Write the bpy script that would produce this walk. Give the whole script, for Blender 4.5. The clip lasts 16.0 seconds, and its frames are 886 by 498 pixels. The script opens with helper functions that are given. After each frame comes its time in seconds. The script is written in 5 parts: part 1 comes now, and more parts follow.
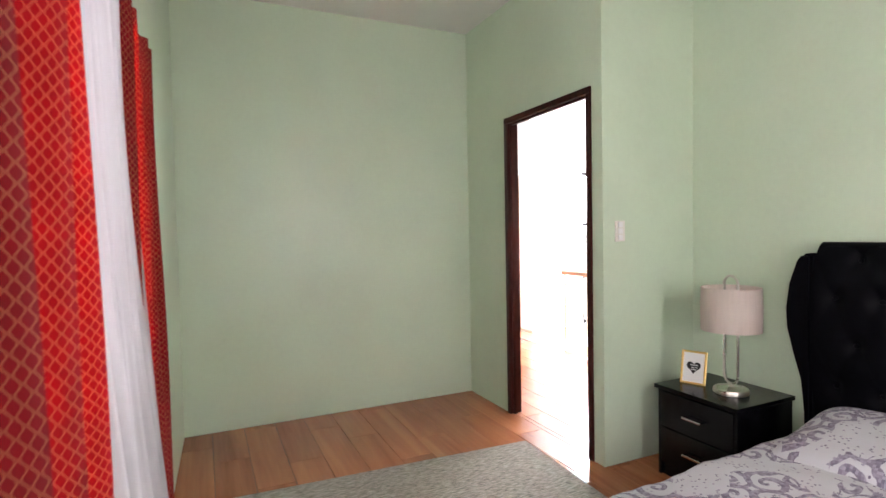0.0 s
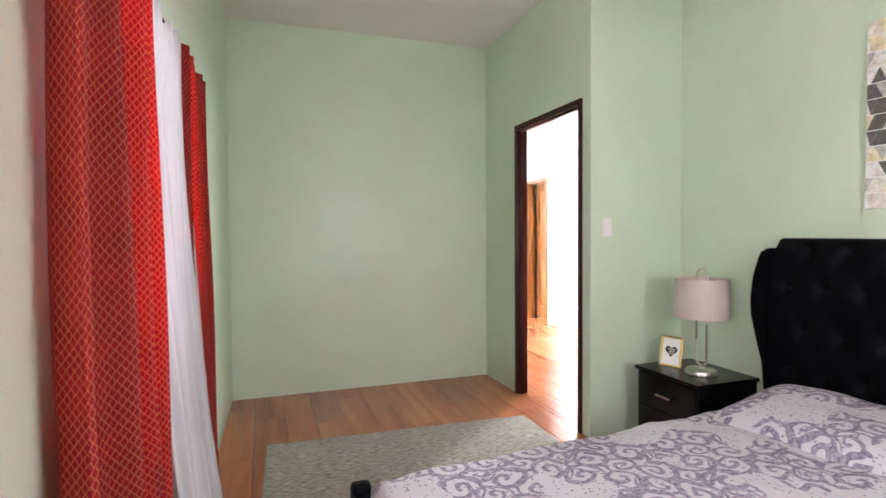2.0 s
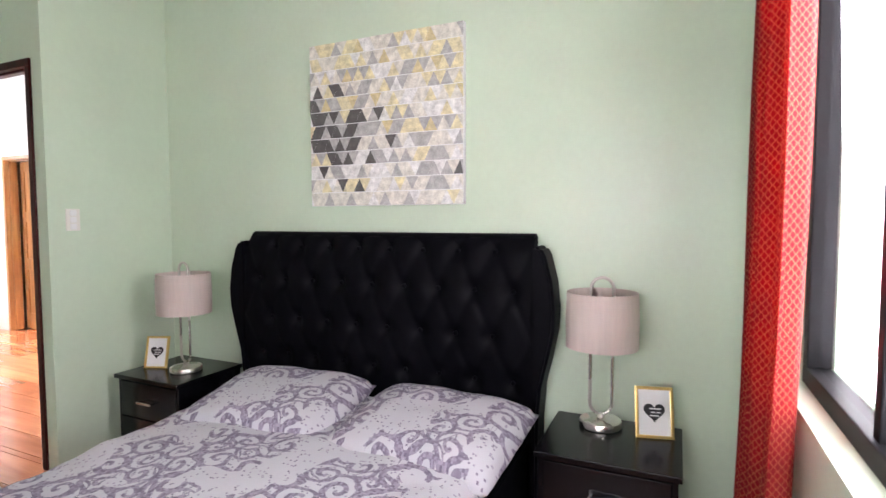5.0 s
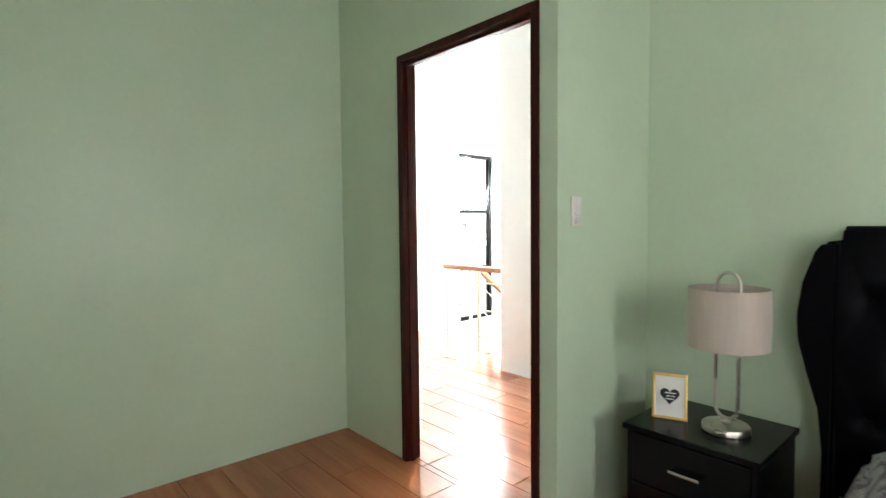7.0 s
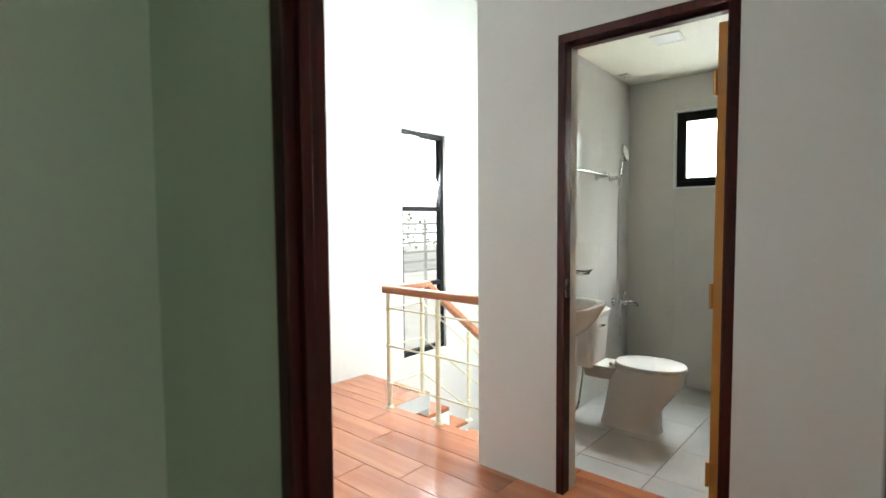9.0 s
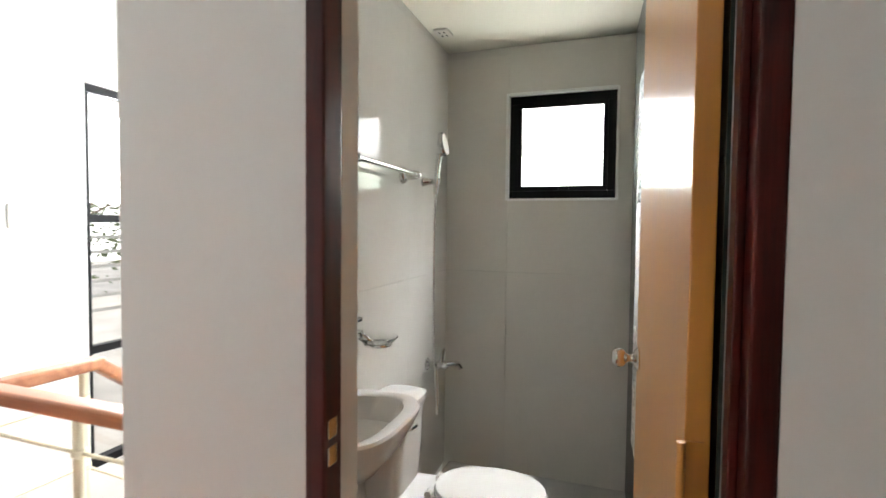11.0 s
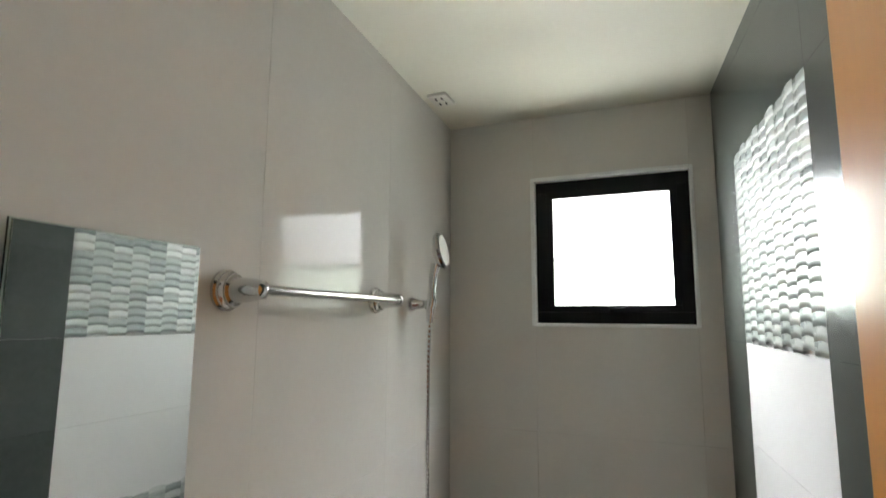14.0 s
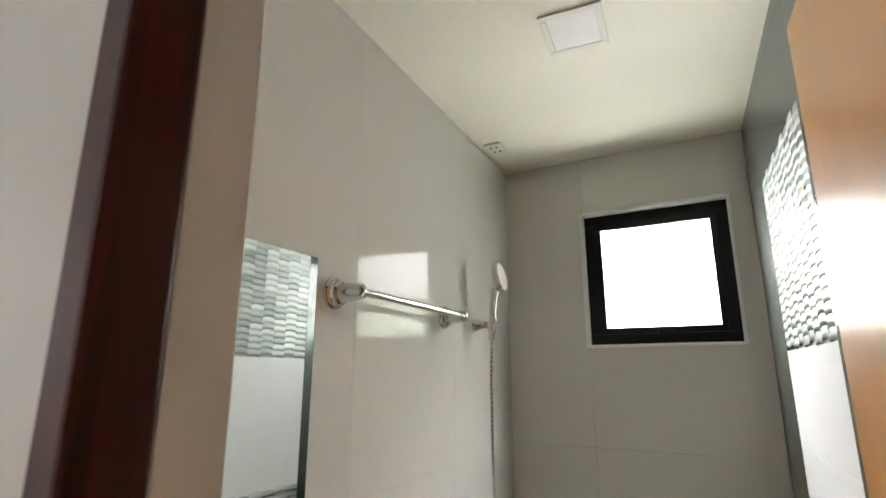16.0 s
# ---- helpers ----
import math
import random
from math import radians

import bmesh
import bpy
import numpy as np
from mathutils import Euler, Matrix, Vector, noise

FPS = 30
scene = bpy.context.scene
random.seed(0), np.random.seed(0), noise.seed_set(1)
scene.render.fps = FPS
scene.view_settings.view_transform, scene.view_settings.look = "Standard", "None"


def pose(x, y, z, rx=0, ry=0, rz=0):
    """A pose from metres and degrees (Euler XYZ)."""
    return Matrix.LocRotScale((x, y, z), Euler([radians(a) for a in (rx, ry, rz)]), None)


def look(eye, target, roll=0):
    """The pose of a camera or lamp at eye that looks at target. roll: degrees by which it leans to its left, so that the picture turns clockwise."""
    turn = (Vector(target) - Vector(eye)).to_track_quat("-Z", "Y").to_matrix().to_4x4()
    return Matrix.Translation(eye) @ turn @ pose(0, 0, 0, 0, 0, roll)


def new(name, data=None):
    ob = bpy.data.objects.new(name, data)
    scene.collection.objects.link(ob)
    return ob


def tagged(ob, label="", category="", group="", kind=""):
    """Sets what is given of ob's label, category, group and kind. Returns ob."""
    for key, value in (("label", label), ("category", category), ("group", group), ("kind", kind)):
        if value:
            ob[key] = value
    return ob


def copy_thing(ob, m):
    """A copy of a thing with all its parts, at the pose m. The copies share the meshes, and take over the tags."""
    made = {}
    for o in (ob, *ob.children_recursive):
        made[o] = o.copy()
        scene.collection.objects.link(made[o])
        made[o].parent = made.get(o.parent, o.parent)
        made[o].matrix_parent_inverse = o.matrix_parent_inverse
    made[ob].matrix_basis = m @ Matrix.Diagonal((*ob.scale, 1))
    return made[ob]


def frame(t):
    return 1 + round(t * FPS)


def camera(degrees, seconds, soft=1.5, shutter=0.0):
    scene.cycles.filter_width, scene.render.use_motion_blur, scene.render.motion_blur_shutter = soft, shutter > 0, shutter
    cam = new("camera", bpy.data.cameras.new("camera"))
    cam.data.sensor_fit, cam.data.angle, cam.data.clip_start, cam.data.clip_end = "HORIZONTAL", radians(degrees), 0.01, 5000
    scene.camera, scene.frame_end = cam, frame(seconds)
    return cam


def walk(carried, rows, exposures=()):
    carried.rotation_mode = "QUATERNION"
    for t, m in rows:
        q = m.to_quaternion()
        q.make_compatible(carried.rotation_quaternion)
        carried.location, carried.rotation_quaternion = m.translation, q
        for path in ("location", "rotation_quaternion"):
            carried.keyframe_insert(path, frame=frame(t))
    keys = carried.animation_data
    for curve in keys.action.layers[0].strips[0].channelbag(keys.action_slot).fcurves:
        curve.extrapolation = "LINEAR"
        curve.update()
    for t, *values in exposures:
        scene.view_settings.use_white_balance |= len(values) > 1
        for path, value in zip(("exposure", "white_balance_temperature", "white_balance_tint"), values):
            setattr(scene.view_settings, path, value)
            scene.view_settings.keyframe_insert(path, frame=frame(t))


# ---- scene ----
cam = camera(81.0, 16.0, shutter=0.25)
PATH = [
    (0, (0.422, 0.511, 1.331), (1.259, 2.326, 1.264), -1.1),
    (0.5, (0.399, 0.296, 1.319), (1.06, 2.183, 1.26), -1.2),
    (1, (0.415, 0.199, 1.305), (1.025, 2.102, 1.245), -1.0),
    (1.5, (0.451, 0.101, 1.302), (1.053, 2.008, 1.238), -0.7),
    (2, (0.507, 0.01, 1.286), (1.163, 1.898, 1.226), -0.4),
    (2.5, (0.588, -0.114, 1.292), (1.514, 1.657, 1.231), -0.0),
    (3, (0.676, -0.264, 1.284), (1.99, 1.243, 1.225), 0.1),
    (3.2, (0.77, -0.334, 1.281), (2.204, 1.058, 1.223), -0.0),
    (5.3, (0.849, -0.073, 1.314), (2.637, 0.816, 1.2), -0.2),
    (5.5, (0.789, 0.048, 1.303), (2.538, 1.012, 1.19), -0.1),
    (6, (0.719, 0.613, 1.318), (2.267, 1.874, 1.19), -0.5),
    (6.5, (0.678, 1.104, 1.288), (2.033, 2.57, 1.175), -0.4),
    (7, (0.776, 1.531, 1.283), (2.095, 3.03, 1.174), -0.6),
    (7.5, (0.933, 1.917, 1.268), (2.245, 3.423, 1.159), -0.6),
    (8, (1.143, 2.242, 1.262), (2.482, 3.723, 1.153), -0.6),
    (8.2, (1.259, 2.354, 1.271), (2.632, 3.803, 1.151), -0.7),
    (10.3, (2.856, 3.339, 1.377), (4.553, 4.39, 1.258), 0.3),
    (10.5, (2.985, 3.389, 1.39), (4.746, 4.329, 1.272), 0.5),
    (10.6, (3.015, 3.42, 1.383), (4.812, 4.29, 1.275), 0.6),
    (11, (3.248, 3.491, 1.365), (5.123, 4.181, 1.282), 0.6),
    (11.5, (3.508, 3.619, 1.364), (5.429, 4.172, 1.312), 1.0),
    (11.8, (3.637, 3.7, 1.4), (5.579, 4.175, 1.346), 1.1),
    (12, (3.722, 3.701, 1.39), (5.67, 4.154, 1.371), 1.0),
    (12.2, (3.789, 3.71, 1.414), (5.745, 4.124, 1.388), 0.8),
    (12.5, (3.883, 3.742, 1.41), (5.851, 4.101, 1.402), 1.1),
    (13, (4.021, 3.769, 1.404), (5.982, 4.161, 1.421), 1.0),
    (13.5, (4.065, 3.71, 1.452), (5.964, 4.332, 1.523), 0.8),
    (14, (4.057, 3.72, 1.552), (5.893, 4.47, 1.81), 0.3),
    (14.5, (4.025, 3.721, 1.602), (5.793, 4.501, 2.117), -0.4),
    (15, (4.03, 3.71, 1.564), (5.756, 4.526, 2.16), -0.3),
    (15.5, (3.968, 3.67, 1.483), (5.685, 4.521, 2.058), -0.2),
    (16, (3.841, 3.632, 1.416), (5.547, 4.567, 1.879), 0.0),
]
GAPS = [
    (4.2, pose(0.83, -0.26, 1.285, 86.9, 0, -67)),
    (9.2, pose(2.05, 2.98, 1.30, 86.9, 0.3, -50)),
]
walk(cam, sorted([(t, look(eye, target, roll)) for t, eye, target, roll in PATH] + GAPS, key=lambda row: row[0]),
     exposures=[(0, 1.15, 6650, 19), (1.5, 1.25, 6600, 20), (3, 1.2, 6450, 20), (5.5, 1.15, 6300, 21), (6, 1.25, 6300, 18), (6.5, 1.15, 6500, 10), (7, 0.8, 6500, 4), (8.2, -0.05, 6500, 3), (10.3, -0.9, 6600, 10), (11, -0.5, 6700, 12), (12, -0.25, 6600, 12), (13, -0.42, 6200, 10), (14, -0.9, 6600, 10), (15, -0.9, 6900, 9), (16, -0.65, 6800, 11)])

# ---- light ----
world = bpy.data.worlds.new("sky")
scene.world = world
world.use_nodes = True
wn = world.node_tree.nodes
sky = wn.new("ShaderNodeTexSky")
sky.sky_type, sky.sun_disc = 'NISHITA', False
sky.sun_elevation, sky.sun_rotation = radians(55), radians(200)
wn["Background"].inputs[1].default_value = 0.15
world.node_tree.links.new(sky.outputs[0], wn["Background"].inputs[0])


def sun_lamp():
    d = bpy.data.lights.new("sun", 'SUN')
    d.energy, d.angle, d.color = 5.0, radians(0.6), (1, 0.95, 0.88)
    new("sun", d).matrix_world = look((0, 0, 10), (3.5, -6, 0))


def window_light(name, eye, target, sx, sy, watts, color=(1.0, 0.98, 0.99)):
    d = bpy.data.lights.new(name, 'AREA')
    d.shape, d.size, d.size_y, d.energy, d.color = 'RECTANGLE', sx, sy, watts, color
    new(name, d).matrix_world = look(eye, target)


sun_lamp()
window_light("daylight_west", (0.12, 1.75, 1.45), (2, 1.65, 1.3), 1.05, 1.05, 31)
window_light("daylight_south_west", (0.05, 0.20, 1.40), (3.1, 0.3, 1.3), 1.1, 1.0, 9)
window_light("daylight_bed", (1.90, -0.49, 1.5), (2.1, 2, 1.4), 0.92, 1.08, 25)
window_light("daylight_stair", (5.51, 6.34, 1.78), (4.9, 2, 0.9), 0.56, 0.6, 190, (0.95, 0.97, 1.0))
# Added fill lamp for the hall, shining through an invented window out of view.
window_light("fill_light_hall", (3.39, 7.66, 1.65), (3.3, 3, 0.7), 1.2, 1.4, 3, (0.92, 0.96, 1.0))
window_light("daylight_bath_east", (6.75, 4.62, 2.15), (5.2, 3.55, 1.45), 0.9, 1.1, 420, (0.93, 0.97, 1.0))
window_light("daylight_bath_high", (6.55, 3.80, 2.60), (5.2, 4.0, 0.9), 0.9, 0.6, 300, (0.93, 0.97, 1.0))
window_light("daylight_bath", (6.19, 3.870, 1.915), (4.6, 3.85, 1.45), 0.46, 0.25, 34, (0.93, 0.97, 1.0))
window_light("daylight_bath_house", (6.19, 3.870, 1.675), (4.6, 3.85, 1.3), 0.46, 0.20, 6.0, (0.86, 1.0, 0.88))
window_light("daylight_bath_low", (6.50, 3.75, 1.18), (5.0, 4.0, 2.5), 1.0, 0.5, 190, (0.96, 1.0, 0.93))

# ---- materials ----


def mat(name, color, rough=0.6, metal=0.0, vary=0.06, scale=6.0, bump=0.0, fine=60.0, spec=0.5, coat=0.0, stretch=(1, 1, 1)):
    """Painted or plain surface with two scales of variation and a fine relief."""
    m = bpy.data.materials.new(name)
    m.use_nodes = True
    n, l = m.node_tree.nodes, m.node_tree.links
    b = n["Principled BSDF"]
    b.inputs["Roughness"].default_value = rough
    b.inputs["Metallic"].default_value = metal
    b.inputs["Specular IOR Level"].default_value = spec
    b.inputs["Coat Weight"].default_value = coat
    tc, mp = n.new("ShaderNodeTexCoord"), n.new("ShaderNodeMapping")
    mp.inputs["Scale"].default_value = stretch
    l.new(tc.outputs["Object"], mp.inputs[0])
    n1, n2 = n.new("ShaderNodeTexNoise"), n.new("ShaderNodeTexNoise")
    n1.inputs["Scale"].default_value, n2.inputs["Scale"].default_value = scale, fine
    n1.inputs["Detail"].default_value, n2.inputs["Detail"].default_value = 4, 3
    l.new(mp.outputs[0], n1.inputs[0])
    l.new(mp.outputs[0], n2.inputs[0])
    add = n.new("ShaderNodeMath")
    add.operation = 'MULTIPLY_ADD'
    l.new(n2.outputs[0], add.inputs[0])
    add.inputs[1].default_value = 0.35
    l.new(n1.outputs[0], add.inputs[2])
    ramp = n.new("ShaderNodeValToRGB")
    c = Vector(color[:3])
    ramp.color_ramp.elements[0].position, ramp.color_ramp.elements[1].position = 0.45, 0.9
    ramp.color_ramp.elements[0].color = (*[max(0, v * (1 - vary)) for v in c], 1)
    ramp.color_ramp.elements[1].color = (*[min(1, v * (1 + vary)) for v in c], 1)
    l.new(add.outputs[0], ramp.inputs[0])
    l.new(ramp.outputs[0], b.inputs["Base Color"])
    rr = n.new("ShaderNodeMapRange")
    rr.inputs[3].default_value, rr.inputs[4].default_value = max(0.02, rough - 0.06), min(1, rough + 0.06)
    l.new(n1.outputs[0], rr.inputs[0])
    l.new(rr.outputs[0], b.inputs["Roughness"])
    if bump:
        bp = n.new("ShaderNodeBump")
        bp.inputs["Strength"].default_value, bp.inputs["Distance"].default_value = bump, 0.004
        l.new(add.outputs[0], bp.inputs["Height"])
        l.new(bp.outputs[0], b.inputs["Normal"])
    return m


def wood(name, dark, light, rough=0.35, along='Z', coat=0.0, size=9.0, random_piece=False):
    """Wood with grain along one axis; pieces differ a little."""
    m = mat(name, light, rough, coat=coat)
    n, l = m.node_tree.nodes, m.node_tree.links
    b = n["Principled BSDF"]
    mp = next(x for x in n if x.type == 'MAPPING')
    s = {'X': (0.06, 1, 1), 'Y': (1, 0.06, 1), 'Z': (1, 1, 0.06)}[along]
    mp.inputs["Scale"].default_value = s
    tex = [x for x in n if x.type == 'TEX_NOISE']
    tex[0].inputs["Scale"].default_value, tex[0].inputs["Distortion"].default_value = size, 1.2
    tex[1].inputs["Scale"].default_value = size * 9
    ramp = next(x for x in n if x.type == 'VALTORGB')
    ramp.color_ramp.elements[0].color, ramp.color_ramp.elements[1].color = (*dark, 1), (*light, 1)
    ramp.color_ramp.elements[0].position, ramp.color_ramp.elements[1].position = 0.42, 0.85
    if random_piece:
        info, hsv = n.new("ShaderNodeObjectInfo"), n.new("ShaderNodeHueSaturation")
        mr = n.new("ShaderNodeMapRange")
        mr.inputs[3].default_value, mr.inputs[4].default_value = 0.91, 1.08
        l.new(info.outputs["Random"], mr.inputs[0])
        l.new(mr.outputs[0], hsv.inputs["Value"])
        l.new(ramp.outputs[0], hsv.inputs["Color"])
        l.new(hsv.outputs[0], b.inputs["Base Color"])
        ad = n.new("ShaderNodeVectorMath")
        tc = next(x for x in n if x.type == 'TEX_COORD')
        sc = n.new("ShaderNodeMath")
        sc.operation = 'MULTIPLY'
        sc.inputs[1].default_value = 40
        l.new(info.outputs["Random"], sc.inputs[0])
        l.new(tc.outputs["Object"], ad.inputs[0])
        l.new(sc.outputs[0], ad.inputs[1])
        l.new(ad.outputs[0], mp.inputs[0])
    return m


def glass(name, color=(1, 1, 1), rough=0.0):
    m = bpy.data.materials.new(name)
    m.use_nodes = True
    b = m.node_tree.nodes["Principled BSDF"]
    b.inputs["Base Color"].default_value = (*color, 1)
    b.inputs["Transmission Weight"].default_value = 1
    b.inputs["Roughness"].default_value, b.inputs["IOR"].default_value = rough, 1.45
    return m


M_GREEN = mat("green_paint", (0.578, 0.688, 0.537), 0.36, vary=0.045, scale=1.6, bump=0.06, fine=35)
M_WHITE = mat("white_paint", (0.79, 0.81, 0.795), 0.45, vary=0.02, scale=2, bump=0.06, fine=35)
M_CEIL = mat("ceiling_paint", (0.78, 0.78, 0.74), 0.7, vary=0.02, scale=2)
M_BCEIL = mat("bath_ceiling_paint", (0.82, 0.80, 0.70), 0.6, vary=0.02, scale=2)
M_TILE = mat("grey_wall_tile", (0.645, 0.63, 0.585), 0.07, vary=0.03, scale=3, spec=0.22)
M_WTILE = mat("white_wall_tile", (0.80, 0.80, 0.80), 0.2, vary=0.015, scale=3)
M_DTILE = mat("slate_wall_tile", (0.032, 0.038, 0.034), 0.24, vary=0.25, scale=4)
M_GROUT = mat("grout", (0.56, 0.55, 0.53), 0.8, vary=0.05)
M_BGROUT = mat("wall_grout", (0.65, 0.62, 0.565), 0.2, vary=0.05)
M_DGROUT = mat("pale_wall_grout", (0.45, 0.45, 0.44), 0.7, vary=0.05)
M_FLOORB = mat("bath_floor_tile", (0.52, 0.51, 0.49), 0.25, vary=0.06, scale=4)
M_PLANK = wood("floor_plank", (0.25, 0.072, 0.030), (0.43, 0.160, 0.070), 0.16, 'Y', size=5, random_piece=True)
M_JOINT = mat("dark_plank_joint", (0.09, 0.035, 0.018), 0.7, vary=0.1)
M_FRAME = wood("mahogany_frame", (0.009, 0.0013, 0.0009), (0.055, 0.006, 0.004), 0.34, 'Z', size=30)
M_FRAME.node_tree.nodes["Principled BSDF"].inputs["Specular IOR Level"].default_value = 0.2
M_DOOR = wood("varnished_flush_door", (0.50, 0.205, 0.036), (0.58, 0.255, 0.052), 0.34, 'Z', coat=0.6, size=6)
M_DOOR.node_tree.nodes["Principled BSDF"].inputs["Coat Roughness"].default_value = 0.22
M_PDOOR = wood("panel_door_wood", (0.22, 0.085, 0.03), (0.48, 0.24, 0.09), 0.35, 'Z', size=12)
M_RAIL = wood("handrail_wood", (0.20, 0.065, 0.028), (0.40, 0.16, 0.07), 0.3, 'Y', size=14)
M_FAN = wood("fan_blade_wood", (0.50, 0.25, 0.07), (0.68, 0.40, 0.15), 0.35, 'X', size=8)
M_CREAM = mat("cream_metal", (0.75, 0.70, 0.52), 0.35, vary=0.03)
M_BLACK = mat("black_lacquer", (0.003, 0.003, 0.004), 0.2, vary=0.3, scale=12, spec=0.2)
M_LEATHER = mat("black_leather", (0.002, 0.002, 0.0035), 0.5, vary=0.3, scale=30, bump=0.15, fine=220, spec=0.06)
M_ALU = mat("black_aluminium", (0.005, 0.005, 0.006), 0.5, vary=0.2, spec=0.12)
M_CHROME = mat("chrome", (0.72, 0.71, 0.70), 0.12, 1.0, vary=0.03)
M_STEEL = mat("brushed_steel", (0.58, 0.55, 0.50), 0.28, 1.0, vary=0.06, fine=200)
M_GOLD = mat("brass_frame", (0.75, 0.55, 0.20), 0.3, 1.0, vary=0.06)
M_PORC = mat("white_porcelain", (0.80, 0.79, 0.76), 0.08, vary=0.01)
M_PLAS = mat("white_plastic", (0.78, 0.76, 0.70), 0.4, vary=0.02)
M_PAPER = mat("white_paper", (0.82, 0.82, 0.82), 0.7, vary=0.02)
M_INK = mat("black_ink", (0.012, 0.012, 0.014), 0.6, vary=0.2)
M_SHADOWGAP = mat("slot_shade", (0.02, 0.018, 0.016), 0.8)
M_GLASS = glass("clear_glass")
M_GREENGLASS = glass("glass_edge", (0.88, 0.985, 0.95))
M_CONC = mat("concrete", (0.42, 0.41, 0.39), 0.85, vary=0.12, scale=5, bump=0.2)
M_LEAF = mat("foliage", (0.10, 0.13, 0.06), 0.6, vary=0.5, scale=3)
M_BARK = mat("bark", (0.12, 0.08, 0.05), 0.9, vary=0.3, scale=8, bump=0.4)
M_GROUND = mat("ground", (0.45, 0.44, 0.40), 0.95, vary=0.2, scale=0.6)
M_FACADE = mat("green_render", (0.50, 0.80, 0.60), 0.8, vary=0.05, scale=2)
M_ROOF = mat("pale_roof", (0.80, 0.77, 0.77), 0.6, vary=0.15, scale=2)

m = bpy.data.materials.new("mirror_silver")
m.use_nodes = True
m.node_tree.nodes["Principled BSDF"].inputs["Metallic"].default_value = 1
m.node_tree.nodes["Principled BSDF"].inputs["Roughness"].default_value = 0.0
m.node_tree.nodes["Principled BSDF"].inputs["Base Color"].default_value = (0.86, 0.9, 0.88, 1)
M_MIRROR = m


def cloth_mix(m, amount, color):
    """Lets part of the light through a thin cloth."""
    n, l = m.node_tree.nodes, m.node_tree.links
    b, out = n["Principled BSDF"], n["Material Output"]
    tr, mix = n.new("ShaderNodeBsdfTranslucent"), n.new("ShaderNodeMixShader")
    tr.inputs[0].default_value = (*color, 1)
    mix.inputs[0].default_value = amount
    src = b.inputs["Base Color"]
    if src.is_linked:
        l.new(src.links[0].from_socket, tr.inputs[0])
    l.new(b.outputs[0], mix.inputs[1])
    l.new(tr.outputs[0], mix.inputs[2])
    l.new(mix.outputs[0], out.inputs[0])
    return m


M_SHEER = cloth_mix(mat("sheer_white", (0.52, 0.51, 0.53), 0.8, vary=0.02, stretch=(1, 8, 1)), 0.24, (0.85, 0.85, 0.87))
M_LEAF = cloth_mix(M_LEAF, 0.5, (0.2, 0.25, 0.1))
M_SHADE = cloth_mix(mat("pink_grey_satin", (0.70, 0.60, 0.55), 0.45, vary=0.05, stretch=(20, 20, 1), scale=4), 0.25, (0.6, 0.5, 0.47))


def curtain_mat():
    """Red cloth with a woven trellis of pale outlines round ovals, in columns half a step apart."""
    m = mat("red_trellis_cloth", (0.30, 0.003, 0.009), 0.85, vary=0.15, scale=20)
    n, l = m.node_tree.nodes, m.node_tree.links
    b = n["Principled BSDF"]
    ramp = next(x for x in n if x.type == 'VALTORGB')
    uv, sep = n.new("ShaderNodeUVMap"), n.new("ShaderNodeSeparateXYZ")
    # Raised dark bars; the shade inside the slots is put into their colour.
    l.new(uv.outputs[0], sep.inputs[0])

    def op(kind, a, c=None):
        q = n.new("ShaderNodeMath")
        q.operation = kind
        for i, v in enumerate((a, c)):
            if v is None:
                continue
            if isinstance(v, (int, float)):
                q.inputs[i].default_value = v
            else:
                l.new(v, q.inputs[i])
        return q.outputs[0]
    wave = op('MULTIPLY', op('SINE', op('MULTIPLY', sep.outputs[1], 2 * math.pi / 0.0185)), 0.0027)
    even = op('PINGPONG', op('ADD', op('ADD', sep.outputs[0], wave), 5.2), 0.0086)
    odd = op('PINGPONG', op('ADD', op('SUBTRACT', sep.outputs[0], wave), 5.2086), 0.0086)
    line = op('LESS_THAN', op('MINIMUM', even, odd), 0.00095)
    mixc = n.new("ShaderNodeMixRGB")
    mixc.inputs[2].default_value = (0.52, 0.13, 0.06, 1)
    l.new(line, mixc.inputs[0])
    l.new(ramp.outputs[0], mixc.inputs[1])
    l.new(mixc.outputs[0], b.inputs["Base Color"])
    return cloth_mix(m, 0.5, (0.5, 0.03, 0.03))


M_CURTAIN = curtain_mat()


